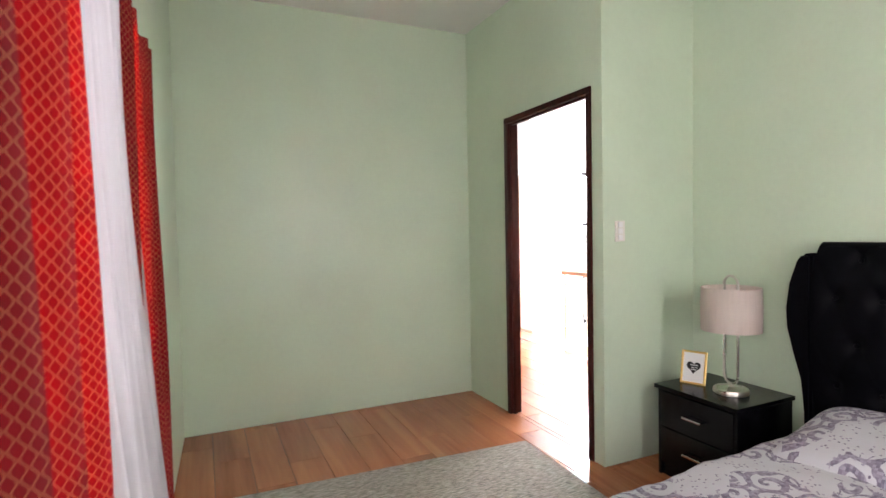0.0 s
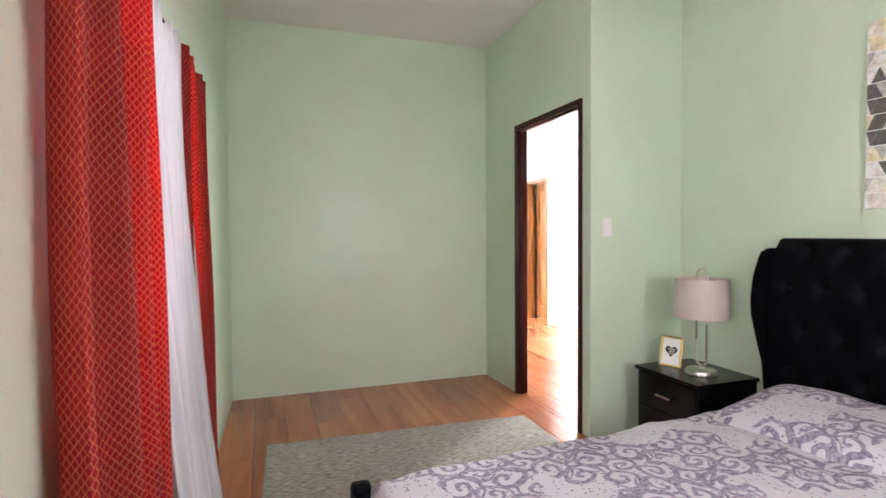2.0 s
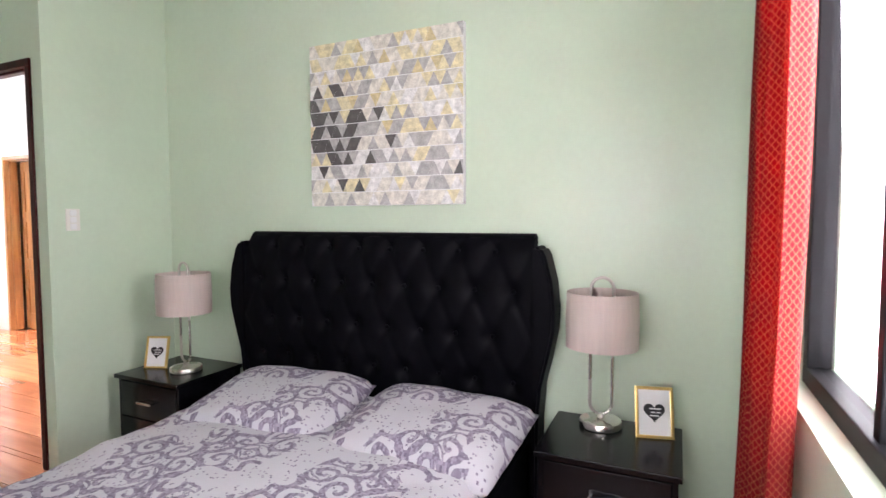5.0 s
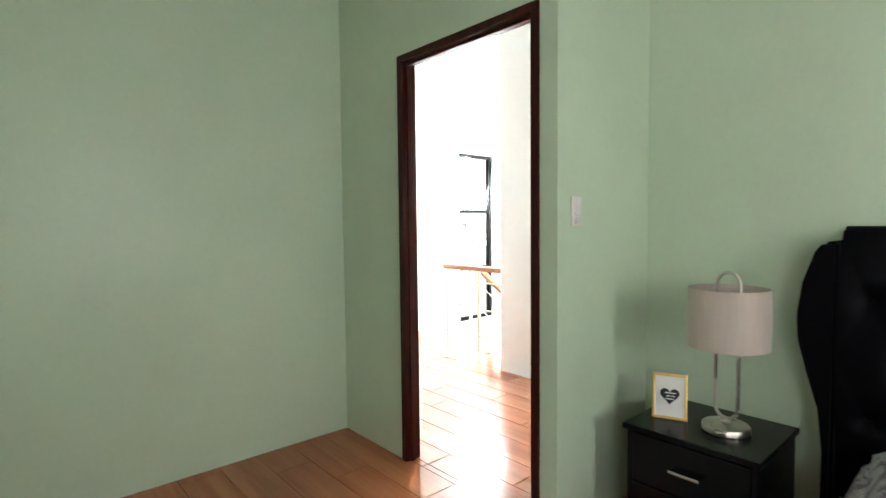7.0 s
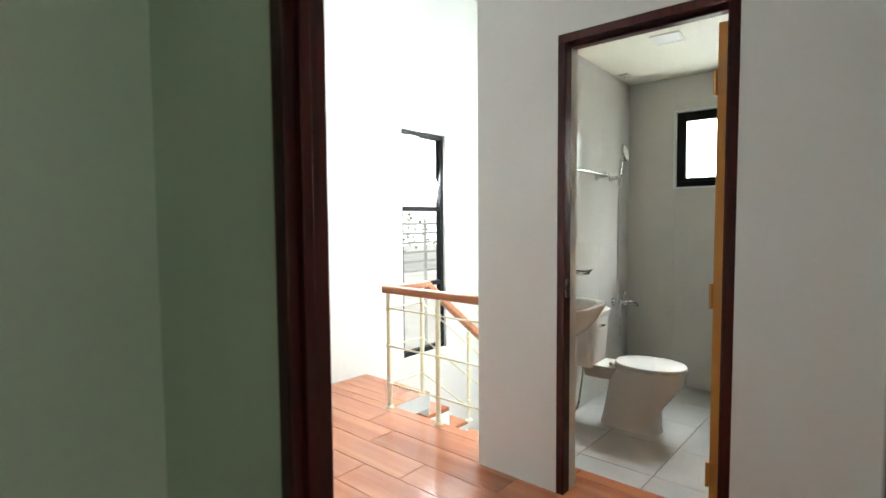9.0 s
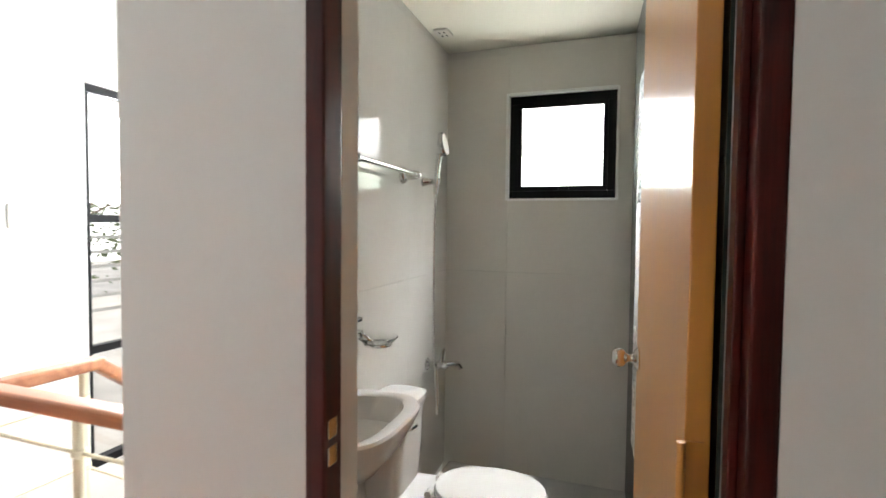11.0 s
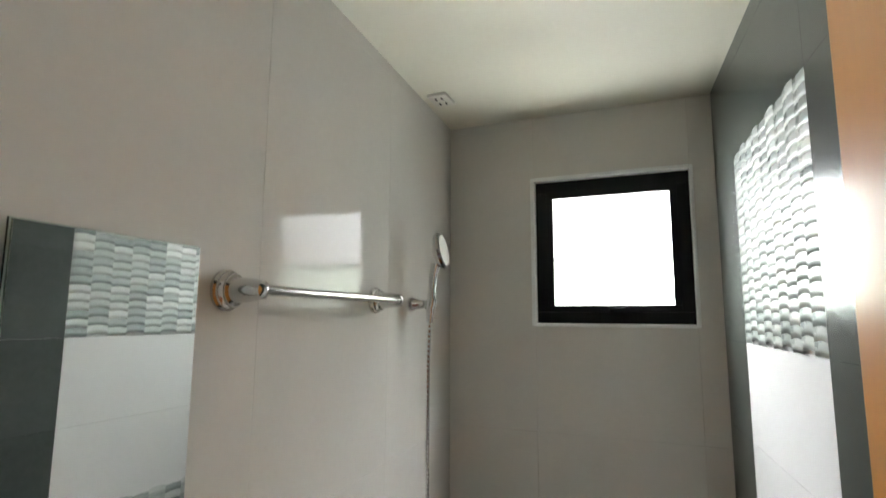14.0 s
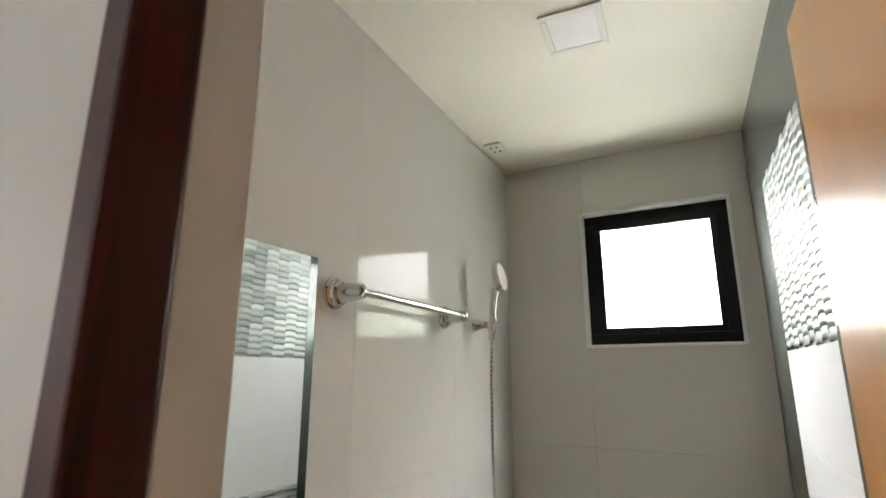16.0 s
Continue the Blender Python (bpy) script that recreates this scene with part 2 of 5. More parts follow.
def bedding_mat():
    """White cotton printed with mauve-grey scrolls made of small mosaic squares."""
    m = mat("scroll_print_cotton", (0.52, 0.51, 0.55), 0.85, vary=0.03, scale=8, bump=0.1, fine=300)
    n, l = m.node_tree.nodes, m.node_tree.links
    b = n["Principled BSDF"]
    ramp = next(x for x in n if x.type == 'VALTORGB')

    def op(kind, a, c=None):
        q = n.new("ShaderNodeMath")
        q.operation = kind
        for i, v in enumerate((a, c)):
            if v is None:
                continue
            if isinstance(v, (int, float)):
                q.inputs[i].default_value = v
            else:
                l.new(v, q.inputs[i])
        return q.outputs[0]
    uv, sep = n.new("ShaderNodeUVMap"), n.new("ShaderNodeSeparateXYZ")
    wob, wmul, wadd = n.new("ShaderNodeTexNoise"), n.new("ShaderNodeVectorMath"), n.new("ShaderNodeVectorMath")
    wob.inputs["Scale"].default_value = 5
    wmul.operation = 'MULTIPLY'
    wmul.inputs[1].default_value = (0.10, 0.10, 0)
    l.new(uv.outputs[0], wob.inputs["Vector"])
    l.new(wob.outputs["Color"], wmul.inputs[0])
    l.new(wmul.outputs[0], wadd.inputs[0])
    l.new(uv.outputs[0], wadd.inputs[1])
    l.new(wadd.outputs[0], sep.inputs[0])
    # spirals centred on a staggered grid, mirrored from cell to cell
    masks = []
    for (ox, oy, cell, turns, size) in ((0, 0, 0.17, 1, 1.15), (0.085, 0.085, 0.17, -1, 1.0)):
        px = op('SUBTRACT', op('PINGPONG', op('ADD', sep.outputs[0], ox), cell), cell * 0.5)
        py = op('SUBTRACT', op('PINGPONG', op('ADD', sep.outputs[1], oy), cell), cell * 0.5)
        r = op('SQRT', op('ADD', op('MULTIPLY', px, px), op('MULTIPLY', py, py)))
        ang = op('ARCTAN2', py, px)
        ph = op('ADD', op('MULTIPLY', r, 128 * size), op('MULTIPLY', ang, turns))
        band = op('GREATER_THAN', op('SINE', ph), 0.22)
        masks.append(op('MULTIPLY', band, op('LESS_THAN', r, 0.09 / size)))
    # the scrolls come in drifts, with plain cloth between them
    drift = n.new("ShaderNodeTexNoise")
    drift.inputs["Scale"].default_value, drift.inputs["Detail"].default_value = 3.2, 1
    l.new(uv.outputs[0], drift.inputs["Vector"])
    mask = op('MULTIPLY', op('MAXIMUM', masks[0], masks[1]), op('GREATER_THAN', drift.outputs[0], 0.43))
    sq = n.new("ShaderNodeTexVoronoi")
    sq.distance, sq.inputs["Randomness"].default_value, sq.inputs["Scale"].default_value = 'CHEBYCHEV', 0.15, 110
    l.new(uv.outputs[0], sq.inputs["Vector"])
    ink = n.new("ShaderNodeValToRGB")
    ink.color_ramp.elements[0].color, ink.color_ramp.elements[1].color = (0.15, 0.125, 0.18, 1), (0.35, 0.31, 0.39, 1)
    sepc = n.new("ShaderNodeSeparateColor")
    l.new(sq.outputs["Color"], sepc.inputs[0])
    l.new(sepc.outputs[0], ink.inputs[0])
    # loose confetti squares between the scrolls
    conf = op('MULTIPLY', op('GREATER_THAN', sepc.outputs[1], 0.91), op('LESS_THAN', sq.outputs["Distance"], 0.4))
    mask = op('MAXIMUM', mask, conf)
    mixc = n.new("ShaderNodeMixRGB")
    l.new(mask, mixc.inputs[0])
    l.new(ramp.outputs[0], mixc.inputs[1])
    l.new(ink.outputs[0], mixc.inputs[2])
    l.new(mixc.outputs[0], b.inputs["Base Color"])
    return m


M_BED = bedding_mat()


def rug_mat():
    m = mat("woven_grey_rug", (0.30, 0.275, 0.24), 0.95, vary=0.8, scale=85, bump=0.6, fine=190, stretch=(0.28, 2.2, 1))
    return m


M_RUG = rug_mat()

# ---- building blocks ----


def part(name, bm, material, parent=None, label="", smooth=False):
    """One bmesh as one mesh object, under a thing where one is given."""
    me = bpy.data.meshes.new(name)
    bm.to_mesh(me)
    bm.free()
    me.materials.append(material)
    if smooth:
        me.shade_smooth()
        me.set_sharp_from_angle(angle=radians(38))
    ob = new(name, me)
    if parent is not None:
        ob.parent = parent
    if label:
        tagged(ob, label)
    return ob


def thing(name, label, category, group="", kind="", m=None):
    ob = tagged(new(name), label, category, group, kind)
    if m is not None:
        ob.matrix_world = m
    return ob


def box(x0, y0, z0, x1, y1, z1, bevel=0.0, seg=2, bm=None):
    own = bmesh.new()
    bmesh.ops.create_cube(own, size=1)
    bmesh.ops.scale(own, vec=(abs(x1 - x0), abs(y1 - y0), abs(z1 - z0)), verts=own.verts)
    bmesh.ops.translate(own, vec=((x0 + x1) / 2, (y0 + y1) / 2, (z0 + z1) / 2), verts=own.verts)
    if bevel:
        bmesh.ops.bevel(own, geom=own.edges, offset=bevel, segments=seg, affect='EDGES', profile=0.6)
    if bm is None:
        return own
    me = bpy.data.meshes.new("tmp")
    own.to_mesh(me)
    own.free()
    bm.from_mesh(me)
    bpy.data.meshes.remove(me)
    return bm


def lathe(profile, steps=32, m=None):
    """A turned shape from (radius, height) pairs."""
    bm = bmesh.new()
    rings = []
    for r, z in profile:
        rings.append([bm.verts.new((r * math.cos(2 * math.pi * i / steps), r * math.sin(2 * math.pi * i / steps), z)) for i in range(steps)])
    for a, b in zip(rings, rings[1:]):
        for i in range(steps):
            bm.faces.new((a[i], a[(i + 1) % steps], b[(i + 1) % steps], b[i]))
    if profile[0][0] > 1e-4:
        bm.faces.new(list(reversed(rings[0])))
    if profile[-1][0] > 1e-4:
        bm.faces.new(rings[-1])
    bmesh.ops.remove_doubles(bm, verts=bm.verts, dist=1e-5)
    if m is not None:
        bm.transform(m)
    return bm


def tube(points, radius, steps=10, closed=False, bm=None):
    """A round bar along a path."""
    bm = bm or bmesh.new()
    pts = [Vector(p) for p in points]
    rings, up = [], None
    for i, p in enumerate(pts):
        a = pts[i - 1] if (i or closed) else p
        b = pts[(i + 1) % len(pts)] if (i < len(pts) - 1 or closed) else p
        d = (b - a).normalized()
        if up is None:
            up = d.orthogonal().normalized()
        up = (up - d * up.dot(d)).normalized()
        side = d.cross(up)
        rad = radius[i] if isinstance(radius, (list, tuple)) else radius
        rings.append([bm.verts.new(p + rad * (math.cos(2 * math.pi * k / steps) * up + math.sin(2 * math.pi * k / steps) * side)) for k in range(steps)])
    pairs = list(zip(rings, rings[1:])) + ([(rings[-1], rings[0])] if closed else [])
    for a, b in pairs:
        for k in range(steps):
            bm.faces.new((a[k], a[(k + 1) % steps], b[(k + 1) % steps], b[k]))
    if not closed:
        bm.faces.new(list(reversed(rings[0])))
        bm.faces.new(rings[-1])
    bmesh.ops.recalc_face_normals(bm, faces=bm.faces)
    return bm


def prism(outline, depth, bevel=0.0):
    """A flat outline in the XZ plane given a depth along Y."""
    bm = bmesh.new()
    face = bm.faces.new([bm.verts.new((x, 0, z)) for x, z in outline])
    out = bmesh.ops.extrude_face_region(bm, geom=[face])
    bmesh.ops.translate(bm, vec=(0, depth, 0), verts=[v for v in out["geom"] if isinstance(v, bmesh.types.BMVert)])
    bmesh.ops.recalc_face_normals(bm, faces=bm.faces)
    if bevel:
        bmesh.ops.bevel(bm, geom=[e for e in bm.edges if len(e.link_faces) == 2 and e.calc_face_angle(0) > 0.5], offset=bevel, segments=2, affect='EDGES')
    return bm


def wall(name, a, b, thick, z0, z1, material, holes=(), label="", side=1):
    """A wall from a to b whose seen face lies on that line; thick goes to its left (side 1) or right (-1).
    holes: (from, to, bottom, top) along the wall, cut right through."""
    a, b = Vector((*a, 0)), Vector((*b, 0))
    d = (b - a).normalized()
    out = Vector((-d.y, d.x, 0)) * thick * side
    xs = sorted({0.0, (b - a).length, *[h[0] for h in holes], *[h[1] for h in holes]})
    zs = sorted({z0, z1, *[h[2] for h in holes], *[h[3] for h in holes]})
    bm = bmesh.new()
    cache = {}

    def v(s, z, k):
        key = (round(s, 5), round(z, 5), k)
        if key not in cache:
            cache[key] = bm.verts.new(a + d * s + out * k + Vector((0, 0, z)))
        return cache[key]

    def solid(i, j):
        if not (0 <= i < len(xs) - 1 and 0 <= j < len(zs) - 1):
            return False
        s, z = (xs[i] + xs[i + 1]) / 2, (zs[j] + zs[j + 1]) / 2
        return not any(h[0] < s < h[1] and h[2] < z < h[3] for h in holes)
    for i in range(len(xs) - 1):
        for j in range(len(zs) - 1):
            if not solid(i, j):
                continue
            s0, s1, t0, t1 = xs[i], xs[i + 1], zs[j], zs[j + 1]
            for k in (0, 1):
                bm.faces.new((v(s0, t0, k), v(s1, t0, k), v(s1, t1, k), v(s0, t1, k)))
            for cond, p, q in ((solid(i - 1, j), (s0, t0), (s0, t1)), (solid(i + 1, j), (s1, t0), (s1, t1)),
                               (solid(i, j - 1), (s0, t0), (s1, t0)), (solid(i, j + 1), (s0, t1), (s1, t1))):
                if not cond:
                    bm.faces.new((v(*p, 0), v(*q, 0), v(*q, 1), v(*p, 1)))
    bmesh.ops.recalc_face_normals(bm, faces=bm.faces)
    return tagged(part(name, bm, material), label or "painted plaster wall", "wall", kind="structure")


def turned(angle, x, y, z=0):
    return pose(x, y, z, 0, 0, angle)

# ---- structure: bedroom ----
XD, YF, YR, XR, HC = 2.415, 4.315, 2.730, 3.115, 2.935
WA, WB = Vector((0.08, -1.6, 0)), Vector((0.267, YF, 0))
WW = (WB - WA).normalized()
wall("wall_door", (XD, YR), (XD, YF), 0.06, 0, HC, M_GREEN, [(2.815 - YR, 3.73 - YR, 0, 2.13)], "pale green painted bedroom wall with a doorway", -1)
wall("wall_return", (XD + 0.06, YR), (XR, YR), 0.05, 0, HC, M_GREEN, (), "pale green painted wall beside the doorway")
wall("wall_head", (XR, -0.42), (XR, YR + 0.05), 0.12, 0, HC, M_GREEN, (), "pale green painted wall behind the bed", -1)
wall("wall_far", (0.10, YF), (XD + 0.06, YF), 0.12, 0, HC, M_GREEN, (), "plain pale green bedroom wall with a soft sheen")
wall("wall_west", WA.xy, WB.xy, 0.15, 0, HC, M_GREEN, [(1.23, 2.37, 0.9, 2.0), (2.85, 3.95, 0.9, 2.0)], "pale green painted wall with a curtained window")
wall("wall_bed_window", (1.35, -0.42), (XR + 0.12, -0.42), 0.12, 0, HC, M_GREEN, [(0.05, 1.05, 0.9, 2.05)], "pale green painted wall with a curtained window", -1)
wall("wall_jog", (1.35, -1.6), (1.35, -0.54), 0.12, 0, HC, M_GREEN, (), "pale green painted wall", -1)
wall("wall_south", (-0.15, -1.6), (1.47, -1.6), 0.12, 0, HC, M_GREEN, (), "plain pale green painted wall", -1)
tagged(part("ceiling_bedroom", box(-0.3, -1.75, HC, XR + 0.12, YF + 0.12, HC + 0.1), M_CEIL), "off-white painted bedroom ceiling", "ceiling", kind="structure")

# ---- structure: hall, stair, bathroom ----
HH, XB, YN, XE = 3.6, 4.025, 6.19, 4.31
STAIR_TURN = 3.06
BH = 2.362
NA, NB = Vector((XB + 0.12, 4.410, 0)), Vector((6.086, 4.514, 0))
SA, SB = Vector((XB + 0.12, 3.362, 0)), Vector((6.086, 3.505, 0))
wall("wall_hall_west", (2.490, 2.830), (2.490, 7.72), 0.012, 0, HH, M_WHITE, [(2.815 - 2.830, 3.73 - 2.830, 0, 2.13)], "white painted hall wall", 1)
wall("wall_hall_south", (XD + 0.06, 2.830), (XB, 2.830), 0.05, 0, HH, M_WHITE, (), "white painted hall wall", -1)
# The hole in this wall is for the added, unseen hall window.
wall("wall_hall_north", (2.490, 7.60), (XE + 0.12, 7.60), 0.12, 0, HH, M_WHITE, [(0.245, 1.545, 0.9, 2.4)], "white painted wall at the end of the hall")
wall("wall_hall_east", (XE, YN), (XE, 7.60), 0.12, 0, HH, M_WHITE, [(6.46 - YN, 7.09 - YN, 0, 2.06)], "white painted wall with an open panel door", -1)
wall("wall_stair_north", (XE + 0.12, YN + 0.006), (7.3, YN + 0.16), 0.12, -2.7, HH, M_WHITE, [(5.195 - XE - 0.12, 5.835 - XE - 0.12, 0.006, 2.119)], "white painted stair wall with a tall window")
wall("wall_stair_east", (7.3, 4.5), (7.3, YN + 0.35), 0.12, -2.7, HH, M_WHITE, (), "white painted stair wall", -1)
wall("wall_bath_front", (XB, 2.780), (XB, 4.490), 0.12, 0, HH, M_WHITE, [(3.307 - 2.780, 4.036 - 2.780, 0, 2.115)], "white painted wall round the bathroom door", -1)
wall("wall_bath_outer", (XB + 0.12, 4.490), (7.3, 4.60), 0.01, -2.7, HH, M_WHITE, (), "white painted stair wall", -1)
wall("wall_stair_west", (4.32, 4.50), (4.32, 5.46), 0.02, -2.7, -0.13, M_WHITE, (), "white painted stair wall below the floor", 1)
tagged(part("ceiling_hall", box(2.47, 2.780, HH, 7.42, 7.72, HH + 0.1), M_CEIL), "white painted hall ceiling", "ceiling", kind="structure")


def slab(pts, z0, z1):
    """A flat slab over a polygon."""
    bm = bmesh.new()
    lo = [bm.verts.new((x, y, z0)) for x, y in pts]
    hi = [bm.verts.new((x, y, z1)) for x, y in pts]
    bm.faces.new(lo[::-1])
    bm.faces.new(hi)
    for k in range(len(pts)):
        bm.faces.new((lo[k], lo[(k + 1) % len(pts)], hi[(k + 1) % len(pts)], hi[k]))
    bmesh.ops.recalc_face_normals(bm, faces=bm.faces)
    return bm


tagged(part("ceiling_bath", slab(((XB + 0.12, 3.1), (6.092, 3.1), (6.092, 4.524), (XB + 0.12, 4.42)), BH, BH + 0.05), M_BCEIL), "cream painted bathroom ceiling", "ceiling", kind="structure")
wall_bn = wall("wall_bath_north", NA.xy + Vector((0, 0.006)), NB.xy + Vector((0, 0.006)), 0.005, -0.02, BH, M_BGROUT, (), "glossy grey tiled bathroom wall")
wall_be = wall("wall_bath_east", (6.092, 3.36), (6.092, 4.53), 0.12, -0.1, HH, M_BGROUT, [(3.585 - 3.36, 4.156 - 3.36, 1.525, 2.094)], "glossy grey tiled bathroom wall with a window", -1)
wall_bnib = tagged(part("wall_bath_return", box(4.085, 4.0, 0, 4.148, 4.040, 2.115, bevel=0.002), M_TILE), "glossy grey tiled wall end beside the bathroom doorway", "wall", kind="structure")
wall_bs = wall("wall_bath_south", SA.xy - Vector((0, 0.006)), SB.xy - Vector((0, 0.006)), 0.10, -0.02, BH, M_DGROUT, (), "bathroom wall of slate tiles with a band of white and wavy mosaic tiles", -1)

# floors
floor_bed = tagged(part("floor_bedroom", box(-0.3, -1.75, -0.12, 2.475, YF + 0.12, -0.006), M_JOINT), "reddish wood-look plank floor", "floor", kind="structure")
floor_hall = tagged(part("floor_hall", box(2.475, 2.780, -0.12, 4.32, 7.72, -0.006), M_GROUT), "glossy wood-look plank tile floor with pale joints", "floor", kind="structure")
floor_side = tagged(part("floor_bedside", box(2.475, -0.54, -0.12, XR + 0.12, 2.780, -0.006), M_JOINT), "reddish wood-look plank floor beside the bed", "floor", kind="structure")
part("floor_landing", box(4.32, 5.46, -0.12, 4.70, YN, -0.006), M_GROUT, floor_hall)
floor_bath = tagged(part("floor_bathroom", box(XB + 0.06, 3.2, -0.11, 6.092, 4.488, -0.016), M_GROUT), "grey tiled bathroom floor", "floor", kind="structure")


# ---- windows and doors ----


def window(name, m, w, h, bars=(), muntins=(), depth=0.06, prof=0.045, label="", lining=0.0):
    """A black aluminium window standing in the XZ plane, w by h, with inner bars at the given heights."""
    ob = thing(name, label, "window", kind="structure", m=m)
    for nm, b in (("frame_bottom", (0, 0, 0, w, depth, prof)), ("frame_top", (0, 0, h - prof, w, depth, h)),
                  ("frame_side", (0, 0, prof, prof, depth, h - prof)), ("frame_side", (w - prof, 0, prof, w, depth, h - prof))):
        part(nm, box(*b, bevel=0.004), M_ALU, ob)
    for z in bars:
        part("bar", box(prof, 0.006, z - 0.022, w - prof, depth - 0.006, z + 0.022, bevel=0.003), M_ALU, ob)
    for x in muntins:
        part("bar", box(x - 0.016, 0.01, prof, x + 0.016, depth - 0.01, h - prof, bevel=0.003), M_ALU, ob)
    p = part("pane", box(prof - 0.006, depth * 0.5, prof - 0.006, w - prof + 0.006, depth * 0.5 + 0.004, h - prof + 0.006), M_GLASS, ob)
    p.visible_shadow = False
    return ob


w1 = window("window_stair", pose(5.194, YN + 0.077, 0.006, 0, 0, STAIR_TURN), 0.64, 2.113, (0.661, 1.389), label="tall black aluminium window on the stair")
w2 = window("window_bath", pose(6.121, 4.156, 1.525, 0, 0, -90), 0.571, 0.569, prof=0.046, label="small square black aluminium bathroom window")
sash = part("sash", box(0.046, -0.012, 0.046, 0.525, 0.01, 0.072, bevel=0.002), M_ALU, w2)
part("sash", box(0.046, -0.012, 0.497, 0.525, 0.01, 0.523, bevel=0.002), M_ALU, w2)
part("sash", box(0.046, -0.012, 0.072, 0.070, 0.01, 0.497, bevel=0.002), M_ALU, w2)
part("sash", box(0.501, -0.012, 0.072, 0.525, 0.01, 0.497, bevel=0.002), M_ALU, w2)
latch = part("latch", box(0.25, -0.03, 0.052, 0.33, -0.012, 0.064, bevel=0.003), M_ALU, w2)
part("latch_knob", box(0.245, -0.04, 0.045, 0.275, -0.012, 0.07, bevel=0.004), M_ALU, w2)
window("window_west", Matrix.Translation(WA) @ turned(math.degrees(math.atan2(WW.y, WW.x)), 0, 0) @ pose(2.85, 0.05, 0.9), 1.10, 1.1, (), (0.55,), label="black aluminium window behind the curtains")
window("window_bed", pose(1.40, -0.53, 0.9), 1.0, 1.15, (), (0.5,), label="black aluminium window beside the bed")
window("window_south_west", Matrix.Translation(WA) @ turned(math.degrees(math.atan2(WW.y, WW.x)), 0, 0) @ pose(1.23, 0.085, 0.9), 1.14, 1.1, (), (0.57,), label="black aluminium bedroom window")
# Invented window out of view, only there for the hall fill lamp.
window("window_hall_added", pose(2.735, 7.64, 0.9), 1.3, 1.5, (0.75,), (0.65,), label="unseen black aluminium hall window added for the fill light")


def plaster_reveal():
    """White plaster edge round the bathroom window."""
    ob = thing("trim_bath_window", "white plaster edge round the bathroom window", "trim", kind="structure")
    for b in ((6.078, 3.575, 1.517, 6.118, 3.588, 2.104), (6.078, 4.153, 1.517, 6.118, 4.169, 2.104), (6.078, 3.588, 2.091, 6.118, 4.153, 2.106), (6.078, 3.588, 1.515, 6.118, 4.153, 1.528)):
        part("edge", box(*b, bevel=0.003), M_WHITE, ob)


plaster_reveal()


def door_frame(name, x0, x1, y0, y1, h, w, label, xl=None, material=M_FRAME):
    """A dark wooden door frame through a wall that runs along y, with a stop along its middle."""
    ob = thing(name, label, "door frame", kind="structure")
    mid = (x0 + x1) / 2
    for nm, b in (("jamb", (x0 - 0.012, y0, 0, x1 + 0.012, y0 + w, h - w)), ("jamb", (x0 - 0.012, y1 - w, 0, xl or x1 + 0.012, y1, h - w)),
                  ("head", (x0 - 0.012, y0, h - w, x1 + 0.012, y1, h))):
        part(nm, box(*b, bevel=0.004), material, ob)
    for nm, b in (("stop", (mid - 0.02, y1 - w - 0.014, 0, x1 - 0.03, y1 - w, h - w)), ("stop", (mid - 0.02, y0 + w, 0, x1 - 0.03, y0 + w + 0.014, h - w)),
                  ("stop", (mid - 0.02, y0 + w, h - w - 0.014, x1 - 0.03, y1 - w, h - w)))[(1 if xl else 0):]:
        part(nm, box(*b, bevel=0.003), material, ob)
    return ob


door_frame("door_frame_bedroom", XD, 2.486, 2.815, 3.73, 2.13, 0.038, "dark mahogany frame of the bedroom doorway")
fb = door_frame("door_frame_bath", XB + 0.010, XB + 0.12, 3.307, 4.036, 2.115, 0.038, "dark mahogany frame of the bathroom doorway", 4.084)
for z in (0.95, 1.0):
    part("strike_plate", box(XB + 0.01, 3.994, z - 0.018, XB + 0.038, 3.9985, z + 0.018, bevel=0.002), M_CHROME, fb, "chrome strike plate")


def knob(parent, m):
    """A round door knob on its rosette."""
    prof = [(0.0, 0.0), (0.033, 0.0), (0.034, 0.004), (0.026, 0.012), (0.013, 0.018), (0.011, 0.03), (0.014, 0.036), (0.024, 0.042), (0.029, 0.054), (0.028, 0.066), (0.02, 0.074), (0.008, 0.076), (0.0, 0.076)]
    return part("knob", lathe(prof, 28, m), M_CHROME, parent, "polished steel door knob", smooth=True)


def bath_door():
    ob = thing("door_bathroom", "varnished flush plywood bathroom door standing open", "door", kind="structure", m=turned(5.0, 4.150, 3.370))
    part("leaf", box(0.0, 0.0, 0.012, 0.765, 0.038, 2.05, bevel=0.003), M_DOOR, ob)
    for z in (0.25, 0.98, 1.82):
        h = part("hinge", lathe([(0.007, -0.05), (0.007, 0.05)], 12, pose(-0.008, 0.044, z)), M_DOOR, ob, "hinge varnished over with the door")
        part("hinge_leaf", box(-0.004, 0.01, z - 0.05, 0.0, 0.038, z + 0.05), M_DOOR, h)
    knob(ob, pose(0.70, 0.038, 0.99, -90))
    knob(ob, pose(0.70, 0.0, 0.99, 90))
    return ob


bath_door()


